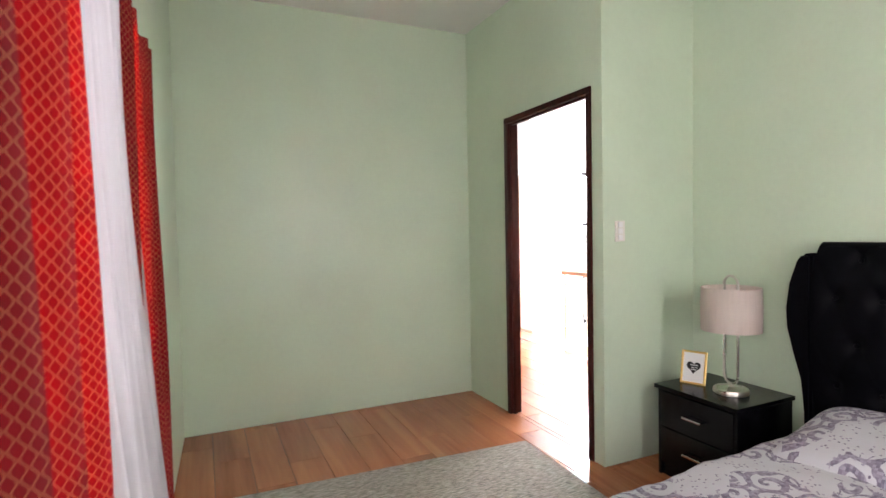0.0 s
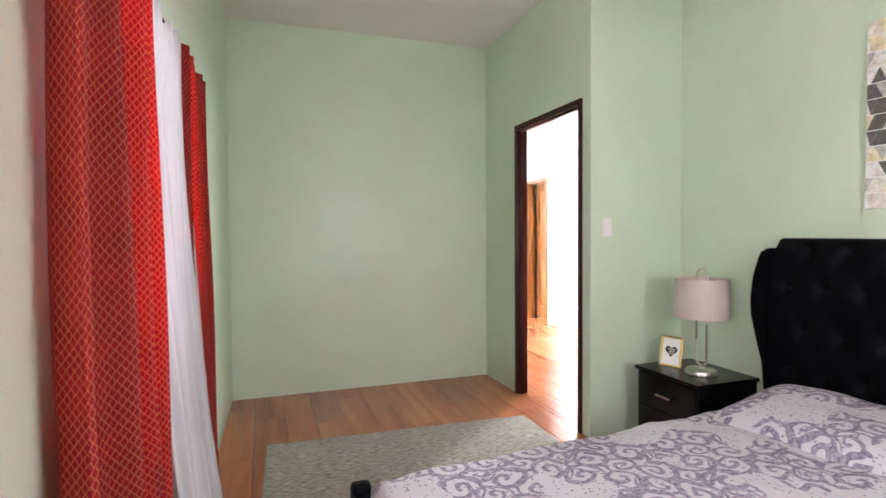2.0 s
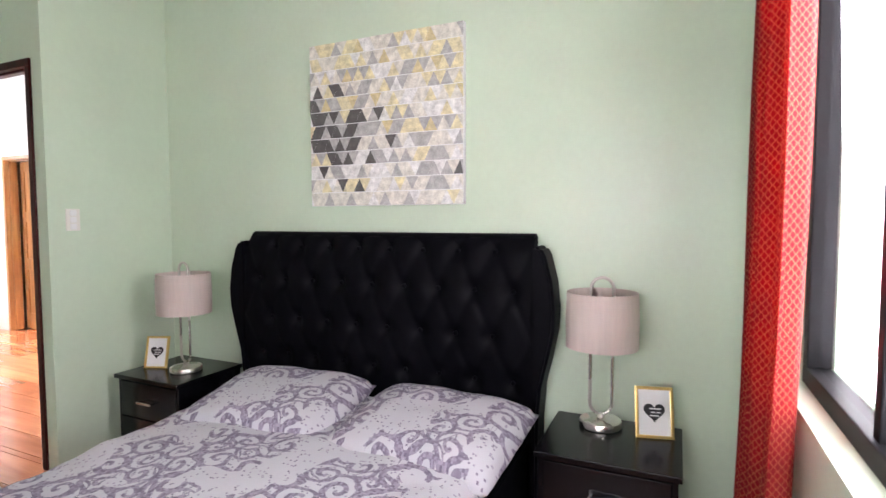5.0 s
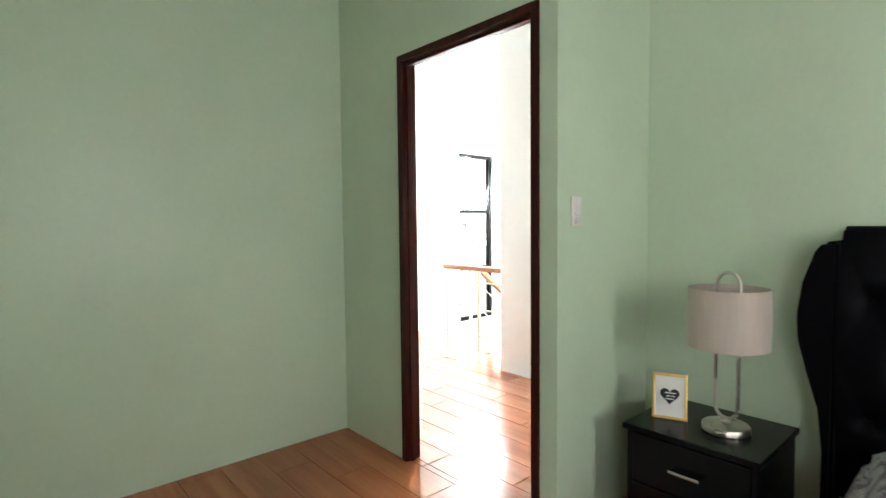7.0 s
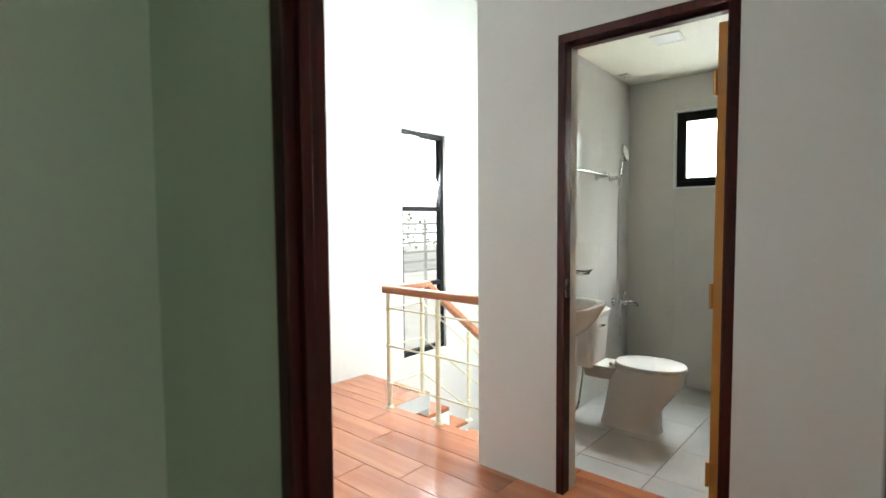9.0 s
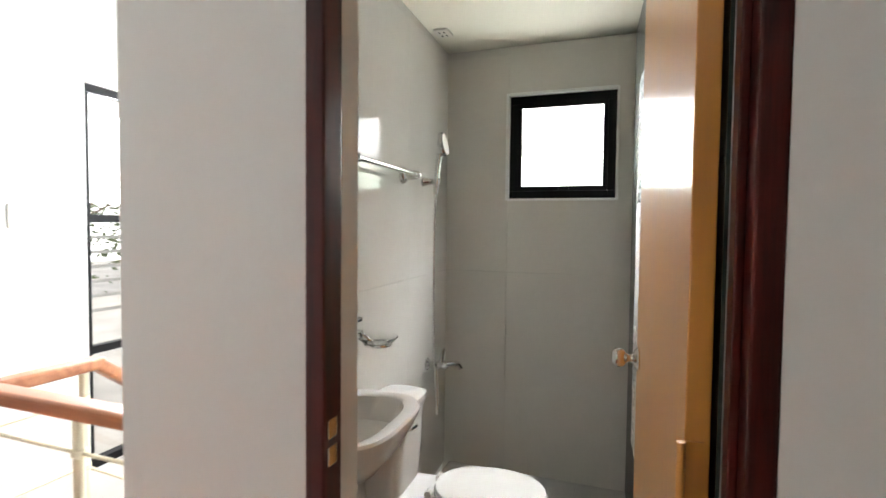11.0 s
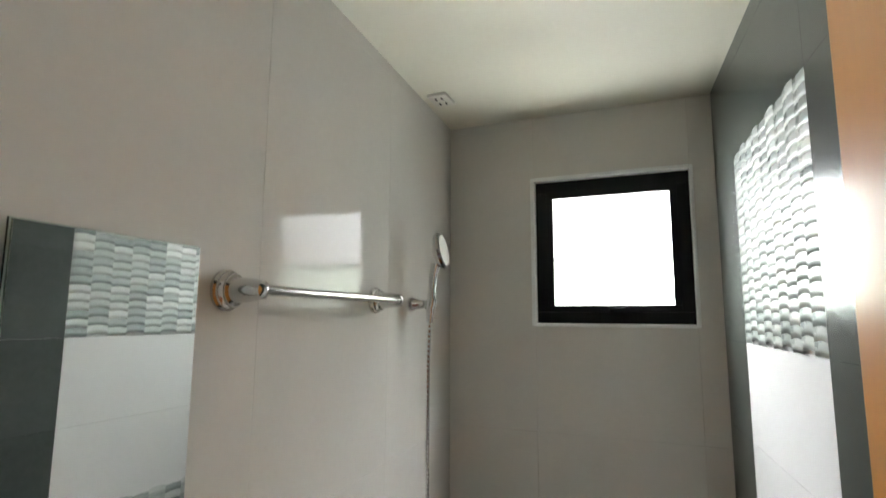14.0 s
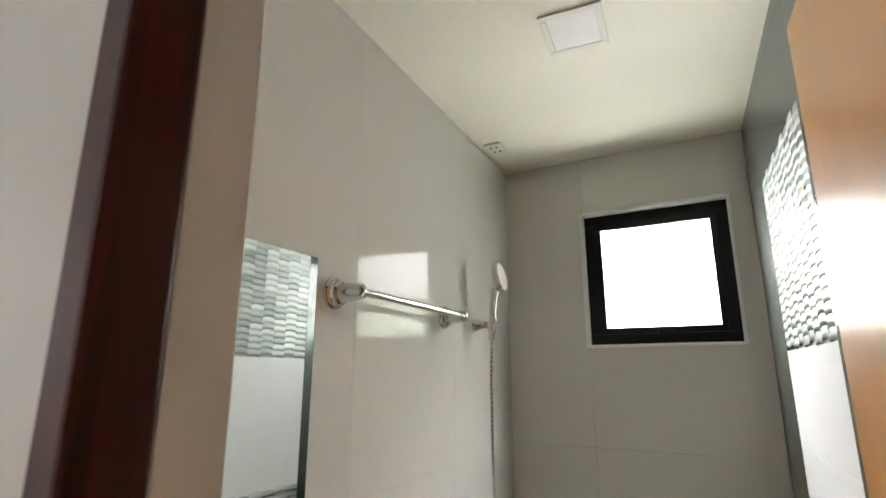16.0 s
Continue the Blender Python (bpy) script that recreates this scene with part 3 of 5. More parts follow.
def panel_door():
    """An old panelled door, swung into the room beyond."""
    ob = thing("door_panelled", "brown panelled wooden door standing ajar", "door", kind="structure", m=turned(80, XE + 0.10, 6.505))
    w, h, t = 0.545, 2.01, 0.04
    for nm, b in (("stile", (0, 0, 0.01, 0.11, t, h)), ("stile", (w - 0.11, 0, 0.01, w, t, h)), ("rail", (0.11, 0.001, 0.01, w - 0.11, t - 0.001, 0.2)),
                  ("rail", (0.11, 0.001, 0.72, w - 0.11, t - 0.001, 0.86)), ("rail", (0.11, 0.001, 1.30, w - 0.11, t - 0.001, 1.42)), ("rail", (0.11, 0.001, h - 0.12, w - 0.11, t - 0.001, h))):
        part(nm, box(*b, bevel=0.004), M_PDOOR, ob)
    for z0, z1 in ((0.2, 0.72), (0.86, 1.30), (1.42, h - 0.12)):
        part("panel", box(0.11, 0.012, z0, w - 0.11, t - 0.012, z1), M_PDOOR, ob)
    knob(ob, pose(w - 0.06, 0.0, 0.98, 90))
    return ob


panel_door()
fr = door_frame("door_frame_far", XE, XE + 0.12, 6.46, 7.09, 2.06, 0.04, "brown wooden frame of the far doorway", material=M_PDOOR)
# plain room beyond the far door
wall("wall_room_east", (5.08, 6.36), (5.08, 7.7), 0.1, 0, HH, M_WHITE, (), "white painted wall", -1)
wall("wall_room_north", (XE + 0.12, 7.60), (5.08, 7.60), 0.1, 0, HH, M_WHITE, (), "white painted wall")
part("floor_room", box(4.32, YN + 0.06, -0.12, 5.18, 7.72, -0.002), M_PLANK, floor_hall)
part("ceiling_room", box(XE + 0.12, YN + 0.12, HH - 0.006, 5.08, 7.60, HH - 0.002), M_CEIL)
tagged(bpy.data.objects["ceiling_room"], "white painted ceiling", "ceiling", kind="structure")


def switch_plate(name, m, gangs, label):
    ob = thing(name, label, "light switch", m=m)
    part("plate", box(-0.035, -0.008, -0.058, 0.035, 0, 0.058, bevel=0.004), M_PLAS, ob)
    for i in range(gangs):
        z = 0.036 * (i - (gangs - 1) / 2)
        part("rocker", box(-0.016, -0.012, z - 0.015, 0.016, -0.006, z + 0.015, bevel=0.003), M_PAPER, ob)
    return ob


switch_plate("light_switch", pose(2.532, YR, 1.315), 3, "white three-rocker light switch on the green wall")
switch_plate("light_switch", pose(4.84, YN + 0.026, 1.397, 0, 0, STAIR_TURN), 1, "white single light switch on the stair wall")
switch_plate("light_switch", pose(XE, 7.36, 1.35, 0, 0, -90), 1, "white light switch beside the panelled door")

# ---- bedroom furniture ----


def fold(t, k, amp):
    return amp * (math.sin(t * k) + 0.35 * math.sin(t * k * 2.3 + 1.3))


def cloth_panel(name, base, direction, length, z0, z1, amp, waves, material, parent, normal, flare=0.0, phase=0.0):
    """A hanging cloth with soft folds; UVs run in metres of cloth."""
    bm = bmesh.new()
    uvl = bm.loops.layers.uv.new("UVMap")
    nu, nv = waves * 12, 26
    grid, us = [], []
    arc, last = 0.0, None
    for i in range(nu + 1):
        s = i / nu
        off = fold(s * 2 * math.pi + phase, waves, amp)
        p = (s * length, off)
        if last:
            arc += math.hypot(p[0] - last[0], p[1] - last[1])
        last = p
        us.append(arc)
    for j in range(nv + 1):
        v = j / nv
        z = z1 + (z0 - z1) * v
        row = []
        for i in range(nu + 1):
            s = i / nu
            a = amp * (0.75 + 0.35 * v)
            off = fold(s * 2 * math.pi + phase, waves, a) + flare * v * v + 0.004 * math.sin(9 * v + 11 * s)
            drift = 0.012 * math.sin(2.2 * v + 5 * s)
            row.append(bm.verts.new(base + direction * (s * length + drift) + normal * (off + amp) + Vector((0, 0, z))))
        grid.append(row)
    for j in range(nv):
        for i in range(nu):
            f = bm.faces.new((grid[j][i], grid[j][i + 1], grid[j + 1][i + 1], grid[j + 1][i]))
            f.smooth = True
            for lp, (a, b) in zip(f.loops, ((i, j), (i + 1, j), (i + 1, j + 1), (i, j + 1))):
                lp[uvl].uv = (us[a], (z1 - z0) * b / nv)
    ob = part(name, bm, material, parent)
    md = ob.modifiers.new("thickness", 'SOLIDIFY')
    md.thickness = 0.0015
    return ob


def curtains():
    nrm = Vector((WW.y, -WW.x, 0))

    def at(y):
        return WA + WW * ((y - WA.y) / WW.y)
    rod = thing("curtain_rod", "slim dark curtain rod above the window", "curtain rod")
    p0, p1 = at(0.85) + nrm * 0.045 + Vector((0, 0, 1.926)), at(2.50) + nrm * 0.045 + Vector((0, 0, 1.926))
    part("rod", tube([p0, p1], 0.009), M_ALU, rod)
    for p in (p0, p1):
        part("finial", lathe([(0.0, -0.02), (0.014, -0.014), (0.018, 0), (0.014, 0.014), (0.0, 0.02)], 14, Matrix.Translation(p)), M_ALU, rod, smooth=True)
    for y in (0.88, 2.46):
        q = at(y) + Vector((0, 0, 1.926))
        part("bracket", tube([q, q + nrm * 0.045], 0.006), M_ALU, rod)
    c1 = thing("curtain", "red curtain panel with a woven trellis pattern", "curtain", "red curtains of the bedroom")
    cloth_panel("cloth", at(0.90) + nrm * 0.03, WW, 0.55, 0.02, 1.94, 0.040, 3, M_CURTAIN, c1, nrm, 0.02, 0.6)
    c2 = thing("curtain", "red patterned curtain panel gathered at the far side of the window", "curtain", "red curtains of the bedroom")
    cloth_panel("cloth", at(1.95) + nrm * 0.025, WW, 0.58, 0.02, 1.94, 0.028, 5, M_CURTAIN, c2, nrm, 0.015, 1.0)
    c3 = thing("sheer_curtain", "plain white sheer curtain between the red panels", "curtain")
    cloth_panel("cloth", at(1.42) + nrm * 0.03, WW, 0.64, 0.02, 1.94, 0.02, 7, M_SHEER, c3, nrm, 0.13, 0.2)
    rod2 = thing("curtain_rod", "slim dark curtain rod above the bed window", "curtain rod")
    part("rod", tube([(1.38, -0.37, 2.41), (2.54, -0.37, 2.41)], 0.009), M_ALU, rod2)
    for x in (1.40, 2.50):
        part("bracket", tube([(x, -0.42, 2.41), (x, -0.37, 2.41)], 0.006), M_ALU, rod2)
    c4 = thing("curtain", "red curtain panel beside the bed window", "curtain", "red curtains of the bedroom")
    cloth_panel("cloth", Vector((1.98, -0.405, 0)), Vector((1, 0, 0)), 0.54, 0.02, 2.43, 0.03, 4, M_CURTAIN, c4, Vector((0, 1, 0)), 0.03, 0.3)


curtains()


def soft_box(x0, x1, y0, y1, z0, z1, n=(30, 24), puff=0.03, edge=0.06, wrinkle=0.008, seed=0.0, slope=0.0):
    """A padded cloth block: rounded top edges and soft wrinkles; UVs in metres from above."""
    bm = bmesh.new()
    uvl = bm.loops.layers.uv.new("UVMap")
    nx, ny = n
    grid = []
    for i in range(nx + 1):
        row = []
        for j in range(ny + 1):
            u, v = i / nx, j / ny
            x, y = x0 + (x1 - x0) * u, y0 + (y1 - y0) * v
            d = min(x - x0, x1 - x, y - y0, y1 - y)
            t = min(1.0, d / edge)
            h = z1 - (z1 - z0) * 0.0 - edge * 0.55 * (1 - math.sqrt(max(0, 1 - (1 - t) ** 2)))
            h += wrinkle * (noise.noise(Vector((x * 5, y * 5, seed))) + 0.5 * noise.noise(Vector((x * 14, y * 9, seed + 3))))
            h += slope * (2 * u - 1)
            h += puff * math.sin(math.pi * u) * math.sin(math.pi * v)
            row.append(bm.verts.new((x, y, h)))
        grid.append(row)
    for i in range(nx):
        for j in range(ny):
            f = bm.faces.new((grid[i][j], grid[i + 1][j], grid[i + 1][j + 1], grid[i][j + 1]))
    rim = [grid[i][0] for i in range(nx + 1)] + [grid[nx][j] for j in range(1, ny + 1)] + [grid[i][ny] for i in range(nx - 1, -1, -1)] + [grid[0][j] for j in range(ny - 1, 0, -1)]
    low = [bm.verts.new((v.co.x + 0.006 * math.sin(k * 0.9), v.co.y + 0.006 * math.sin(k * 1.1), z0)) for k, v in enumerate(rim)]
    for k in range(len(rim)):
        m = (k + 1) % len(rim)
        bm.faces.new((rim[m], rim[k], low[k], low[m]))
    bmesh.ops.recalc_face_normals(bm, faces=bm.faces)
    for f in bm.faces:
        f.smooth = True
        for lp in f.loops:
            c = lp.vert.co
            lp[uvl].uv = (c.x + (z1 - c.z if abs(f.normal.x) > 0.7 else 0), c.y + (z1 - c.z if abs(f.normal.y) > 0.7 else 0))
    return bm


def pillow_mesh(w, d, h):
    bm = bmesh.new()
    uvl = bm.loops.layers.uv.new("UVMap")
    n = 22
    sides = []
    for sgn in (1, -1):
        g = []
        for i in range(n + 1):
            row = []
            for j in range(n + 1):
                u, v = 2 * i / n - 1, 2 * j / n - 1
                pin = 1 - 0.05 * (u * u * v * v)
                x, y = u * w / 2 * (1 - 0.05 * (1 - v * v) * abs(u)) * pin, v * d / 2 * (1 - 0.05 * (1 - u * u) * abs(v)) * pin
                t = max(0.0, (1 - u ** 4) * (1 - v ** 4)) ** 0.5
                z = sgn * h / 2 * t + 0.012 * t * noise.noise(Vector((u * 2.6, v * 2.6, sgn * 2)))
                row.append(bm.verts.new((x, y, z)))
            g.append(row)
        sides.append(g)
        for i in range(n):
            for j in range(n):
                q = (g[i][j], g[i + 1][j], g[i + 1][j + 1], g[i][j + 1])
                bm.faces.new(q if sgn > 0 else q[::-1])
    bmesh.ops.remove_doubles(bm, verts=bm.verts, dist=1e-4)
    for f in bm.faces:
        f.smooth = True
        for lp in f.loops:
            lp[uvl].uv = (lp.vert.co.x + 0.4, lp.vert.co.y + 0.4)
    return bm


def headboard(bed):
    """Buttoned leather panel with a rolled top between two curved side wings."""
    y0, y1, z0, z1 = 0.375, 1.965, 0.30, 1.235
    bm = bmesh.new()
    ny, nz = 144, 80
    rows = [(0.60, 0), (0.80, 0.5), (1.0, 0), (1.17, 0.5)]
    step = (y1 - y0) / 9
    buttons = [(y0 + step * (k + 0.5 + sh) , z) for z, sh in rows for k in range(9) if y0 + step * (k + 0.5 + sh) < y1 - 0.05]
    grid = []
    for i in range(ny + 1):
        row = []
        for j in range(nz + 1):
            y, z = y0 + (y1 - y0) * i / ny, z0 + (z1 - z0) * j / nz
            bulge = 0.045 * math.sin(math.pi * min(1, max(0, (z - 0.45) / 0.8)))
            d = min(math.hypot(y - a, (z - b)) for a, b in buttons)
            tuft = 0.030 * math.exp(-(d / 0.040) ** 2)
            # pleats run on the diagonals between the buttons
            p = (y - y0) / step
            q = (z - 0.60) / 0.2
            cre = min(abs(((p - 0.5 * q - 0.5) % 1 + 0.5) % 1 - 0.5), abs(((p + 0.5 * q - 0.5) % 1 + 0.5) % 1 - 0.5))
            pleat = 0.005 * math.exp(-(cre / 0.09) ** 2) if z > 0.55 else 0
            if z > 1.17:
                pleat = 0.006 * math.exp(-((((p + 0.5) % 1) - 0.5) / 0.12) ** 2)
            roll = 0.03 * max(0, (z - 1.15) / 0.085) ** 2
            row.append(bm.verts.new((3.02 - 0.03 - bulge + tuft + pleat + roll, y, z)))
        grid.append(row)
    for i in range(ny):
        for j in range(nz):
            bm.faces.new((grid[i][j], grid[i + 1][j], grid[i + 1][j + 1], grid[i][j + 1])).smooth = True
    rim = [grid[i][nz] for i in range(ny + 1)]
    back = [bm.verts.new((3.10, v.co.y, z1 - 0.004)) for v in rim]
    for k in range(ny):
        bm.faces.new((rim[k], rim[k + 1], back[k + 1], back[k]))
    bmesh.ops.recalc_face_normals(bm, faces=bm.faces)
    hb = part("headboard", bm, M_LEATHER, bed, "buttoned black leather headboard")
    part("headboard_back", box(3.05, y0 + 0.01, 0.05, 3.105, y1 - 0.01, z1 - 0.02, bevel=0.01), M_LEATHER, bed)
    b0 = lathe([(0.0, 0.008), (0.008, 0.006), (0.012, 0.0), (0.011, -0.006)], 10, pose(0, 0, 0, 0, -90, 0))
    mesh = None
    for a, b in buttons:
        bulge = 0.045 * math.sin(math.pi * min(1, max(0, (b - 0.45) / 0.8)))
        if mesh is None:
            ob = part("button", b0, M_LEATHER, hb, smooth=True)
            mesh = ob.data
        else:
            ob = new("button", mesh)
            ob.parent = hb
        ob.location = (3.02 - 0.03 - bulge + 0.028, a, b)
    for sgn, ye, k in ((1, y1, 1.0), (-1, y0, 0.8)):
        prof = [(u * k, v) for u, v in [(0.0, 0.05), (0.035, 0.05), (0.035, 0.45), (0.05, 0.60), (0.085, 0.72), (0.115, 0.84), (0.12, 0.93), (0.105, 1.05), (0.07, 1.16), (0.045, 1.195), (0.0, 1.20)]]
        bm = prism(prof, 0.14, bevel=0.012)
        # outline lies along y; its depth runs back to the wall
        bm.transform(Matrix(((0, 1, 0, 2.955), (sgn, 0, 0, ye), (0, 0, 1, 0), (0, 0, 0, 1))))
        bmesh.ops.recalc_face_normals(bm, faces=bm.faces)
        part("wing", bm, M_LEATHER, bed, smooth=True)
    part("top_roll", tube([(3.045, y0 + 0.005, 1.215), (3.045, y1 - 0.005, 1.215)], 0.035, 16), M_LEATHER, bed, smooth=True)


def bed():
    ob = thing("bed", "double bed with a buttoned black leather headboard", "bed")
    headboard(ob)
    part("side_rail", box(0.86, 1.86, 0.10, 2.98, 1.91, 0.33, bevel=0.012), M_LEATHER, ob)
    part("side_rail", box(0.86, 0.39, 0.10, 2.98, 0.44, 0.36, bevel=0.012), M_LEATHER, ob)
    part("footboard", box(0.80, 0.39, 0.06, 0.86, 1.91, 0.35, bevel=0.02), M_LEATHER, ob)
    for y in (0.41, 1.885):
        part("foot_post", box(0.795, y - 0.03, 0.0, 0.87, y + 0.03, 0.375, bevel=0.02), M_LEATHER, ob)
    part("mattress", soft_box(0.87, 2.93, 0.445, 1.850, 0.18, 0.40, puff=0.0, wrinkle=0.0, slope=0.03), M_PAPER, ob)


bed()
sheet = tagged(part("bed_sheet", soft_box(0.865, 2.94, 0.415, 1.880, 0.28, 0.435, n=(80, 60), puff=0.012, edge=0.07, wrinkle=0.014, slope=0.045), M_BED), "white bed sheet printed with mauve-grey scrolls", "bedding")


def pillow(name_label, x, y, z, rx, ry, rz):
    ob = part("pillow", pillow_mesh(0.57, 0.75, 0.20), M_BED)
    ob.matrix_world = pose(x, y, z, rx, ry, rz)
    tagged(ob, name_label, "pillow", "pillows on the bed")


pillow("plump pillow in scroll-printed cotton near the doorway", 2.665, 1.47, 0.468, 0, -9, 5)
pillow("plump pillow in scroll-printed cotton near the curtain", 2.665, 0.70, 0.468, 0, -9, -4)


def nightstand(m, label):
    """Two drawers with bar handles under an overhanging top."""
    ob = thing("nightstand", label, "nightstand", "black nightstands", m=m)
    w, d, h = 0.46, 0.41, 0.49
    part("top", box(0, -w / 2 - 0.012, h - 0.022, d + 0.02, w / 2 + 0.012, h, bevel=0.004), M_BLACK, ob)
    part("side", box(0.02, -w / 2, 0.0, d + 0.015, -w / 2 + 0.018, h - 0.022, bevel=0.002), M_BLACK, ob)
    part("side", box(0.02, w / 2 - 0.018, 0.0, d + 0.015, w / 2, h - 0.022, bevel=0.002), M_BLACK, ob)
    part("back", box(d, -w / 2 + 0.018, 0.02, d + 0.012, w / 2 - 0.018, h - 0.022), M_BLACK, ob)
    part("plinth", box(0.035, -w / 2 + 0.018, 0.0, 0.05, w / 2 - 0.018, 0.07), M_BLACK, ob)
    for z0, z1 in ((0.075, 0.262), (0.268, 0.455)):
        f = part("drawer", box(0.018, -w / 2 + 0.02, z0, 0.37, w / 2 - 0.02, z1, bevel=0.003), M_BLACK, ob)
        zc = (z0 + z1) / 2
        hd = part("handle", box(-0.012, -0.055, zc - 0.006, -0.002, 0.055, zc + 0.006, bevel=0.003), M_CHROME, f, "chrome bar handle")
        for y in (-0.045, 0.045):
            part("handle_post", box(-0.004, y - 0.004, zc - 0.004, 0.019, y + 0.004, zc + 0.004), M_CHROME, f)
    return ob


ns1 = nightstand(pose(2.612, 2.325, 0), "glossy black two-drawer nightstand near the doorway")
ns2 = nightstand(pose(2.615, 0.035, 0), "glossy black two-drawer nightstand near the curtain")


def table_lamp(m, label):
    """Looped steel rod through an oval satin shade, on a disc foot."""
    ob = thing("table_lamp", label, "lamp", "table lamps", m=m)
    part("base", lathe([(0.0, 0.0), (0.078, 0.0), (0.082, 0.004), (0.082, 0.020), (0.078, 0.026), (0.02, 0.030), (0.0, 0.031)], 40), M_STEEL, ob, "brushed steel foot", smooth=True)
    part("neck", lathe([(0.010, 0.03), (0.016, 0.036), (0.010, 0.046)], 16), M_STEEL, ob, smooth=True)
    r, zb, zt = 0.042, 0.09, 0.55
    loop = [(0, r, zb)] + [(0, r, zb + (zt - zb) * k / 6) for k in range(1, 7)] + [(0, r * math.cos(a), zt + r * math.sin(a)) for a in [math.pi * k / 12 for k in range(1, 12)]]
    loop += [(0, -r, zt - (zt - zb) * k / 6) for k in range(0, 7)] + [(0, -r * math.cos(a), zb - r * math.sin(a)) for a in [math.pi * k / 12 for k in range(1, 12)]]
    part("loop", tube(loop, 0.0065, 12, closed=True), M_STEEL, ob, "bent steel rod", smooth=True)
    bm = bmesh.new()
    n = 64
    rings = []
    for rr, z in ((0.145, 0.318), (0.145, 0.323), (0.147, 0.43), (0.143, 0.53), (0.143, 0.535), (0.140, 0.535), (0.142, 0.43), (0.142, 0.318)):
        rings.append([bm.verts.new((rr * 0.95 * math.cos(2 * math.pi * k / n), rr * 0.95 * math.sin(2 * math.pi * k / n), z)) for k in range(n)])
    for a, b in zip(rings, rings[1:] + rings[:1]):
        for k in range(n):
            bm.faces.new((a[k], a[(k + 1) % n], b[(k + 1) % n], b[k]))
    bmesh.ops.recalc_face_normals(bm, faces=bm.faces)
    part("shade", bm, M_SHADE, ob, "pinkish grey satin shade", smooth=True)
    part("spider", tube([(0, -0.132, 0.50), (0, 0.132, 0.50)], 0.003, 8), M_STEEL, ob)
    part("socket", lathe([(0.016, 0.36), (0.018, 0.37), (0.018, 0.42), (0.012, 0.425)], 16), M_PLAS, ob, smooth=True)
    part("crossbar", tube([(0, -r, 0.37), (0, r, 0.37)], 0.004, 8), M_STEEL, ob)
    return ob


lamp = table_lamp(pose(2.815, 2.262, 0.49, 0, 0, -8), "steel table lamp with a pinkish shade near the doorway")
tagged(copy_thing(lamp, pose(2.95, 0.09, 0.49, 0, 0, 12)), "steel table lamp with a pinkish shade near the curtain")


def heart(cx, cz, s):
    return [(cx + s * 16 * math.sin(t) ** 3 / 17, cz + s * (13 * math.cos(t) - 5 * math.cos(2 * t) - 2 * math.cos(3 * t) - math.cos(4 * t)) / 17) for t in [2 * math.pi * k / 36 for k in range(36)]]


def photo_frame(m, label):
    """A small brass frame leaning on its strut, with a black heart on white card."""
    ob = thing("picture_frame", label, "picture frame", "small gold picture frames", m=m @ pose(0, 0, 0, -14))
    w, h, b = 0.115, 0.158, 0.010
    for nm, c in (("frame_bottom", (-w / 2, 0, 0, w / 2, 0.012, b)), ("frame_top", (-w / 2, 0, h - b, w / 2, 0.012, h)), ("frame_side", (-w / 2, 0, b, -w / 2 + b, 0.012, h - b)), ("frame_side", (w / 2 - b, 0, b, w / 2, 0.012, h - b))):
        part(nm, box(*c, bevel=0.002), M_GOLD, ob)
    part("card", box(-w / 2 + b, 0.005, b, w / 2 - b, 0.009, h - b), M_PAPER, ob, "white card")
    hp = part("heart", prism(heart(0, h / 2 + 0.002, 0.034), 0.0012), M_INK, ob, "black heart print")
    hp.location = (0, 0.0036, 0)
    # illegible script across the heart
    for zz, a, c in ((0.090, -0.016, 0.020), (0.079, -0.010, 0.002), (0.079, 0.006, 0.018), (0.069, -0.014, 0.014)):
        part("script_bar", box(a, 0.0022, zz - 0.0018, c, 0.0034, zz + 0.0018), M_PAPER, ob)
    part("strut", box(-0.012, 0.012, 0.004, 0.012, 0.015, 0.11), M_BLACK, ob).matrix_basis = pose(0, 0.0, 0.0, 0)
    return ob


photo_frame(pose(2.770, 2.455, 0.49, 0, 0, -68) @ Matrix.Scale(1.12, 4), "small gold frame with a black heart beside the doorway lamp")
photo_frame(pose(2.90, -0.115, 0.49, 0, 0, -76) @ Matrix.Scale(1.2, 4), "small gold frame with a black heart beside the curtain lamp")


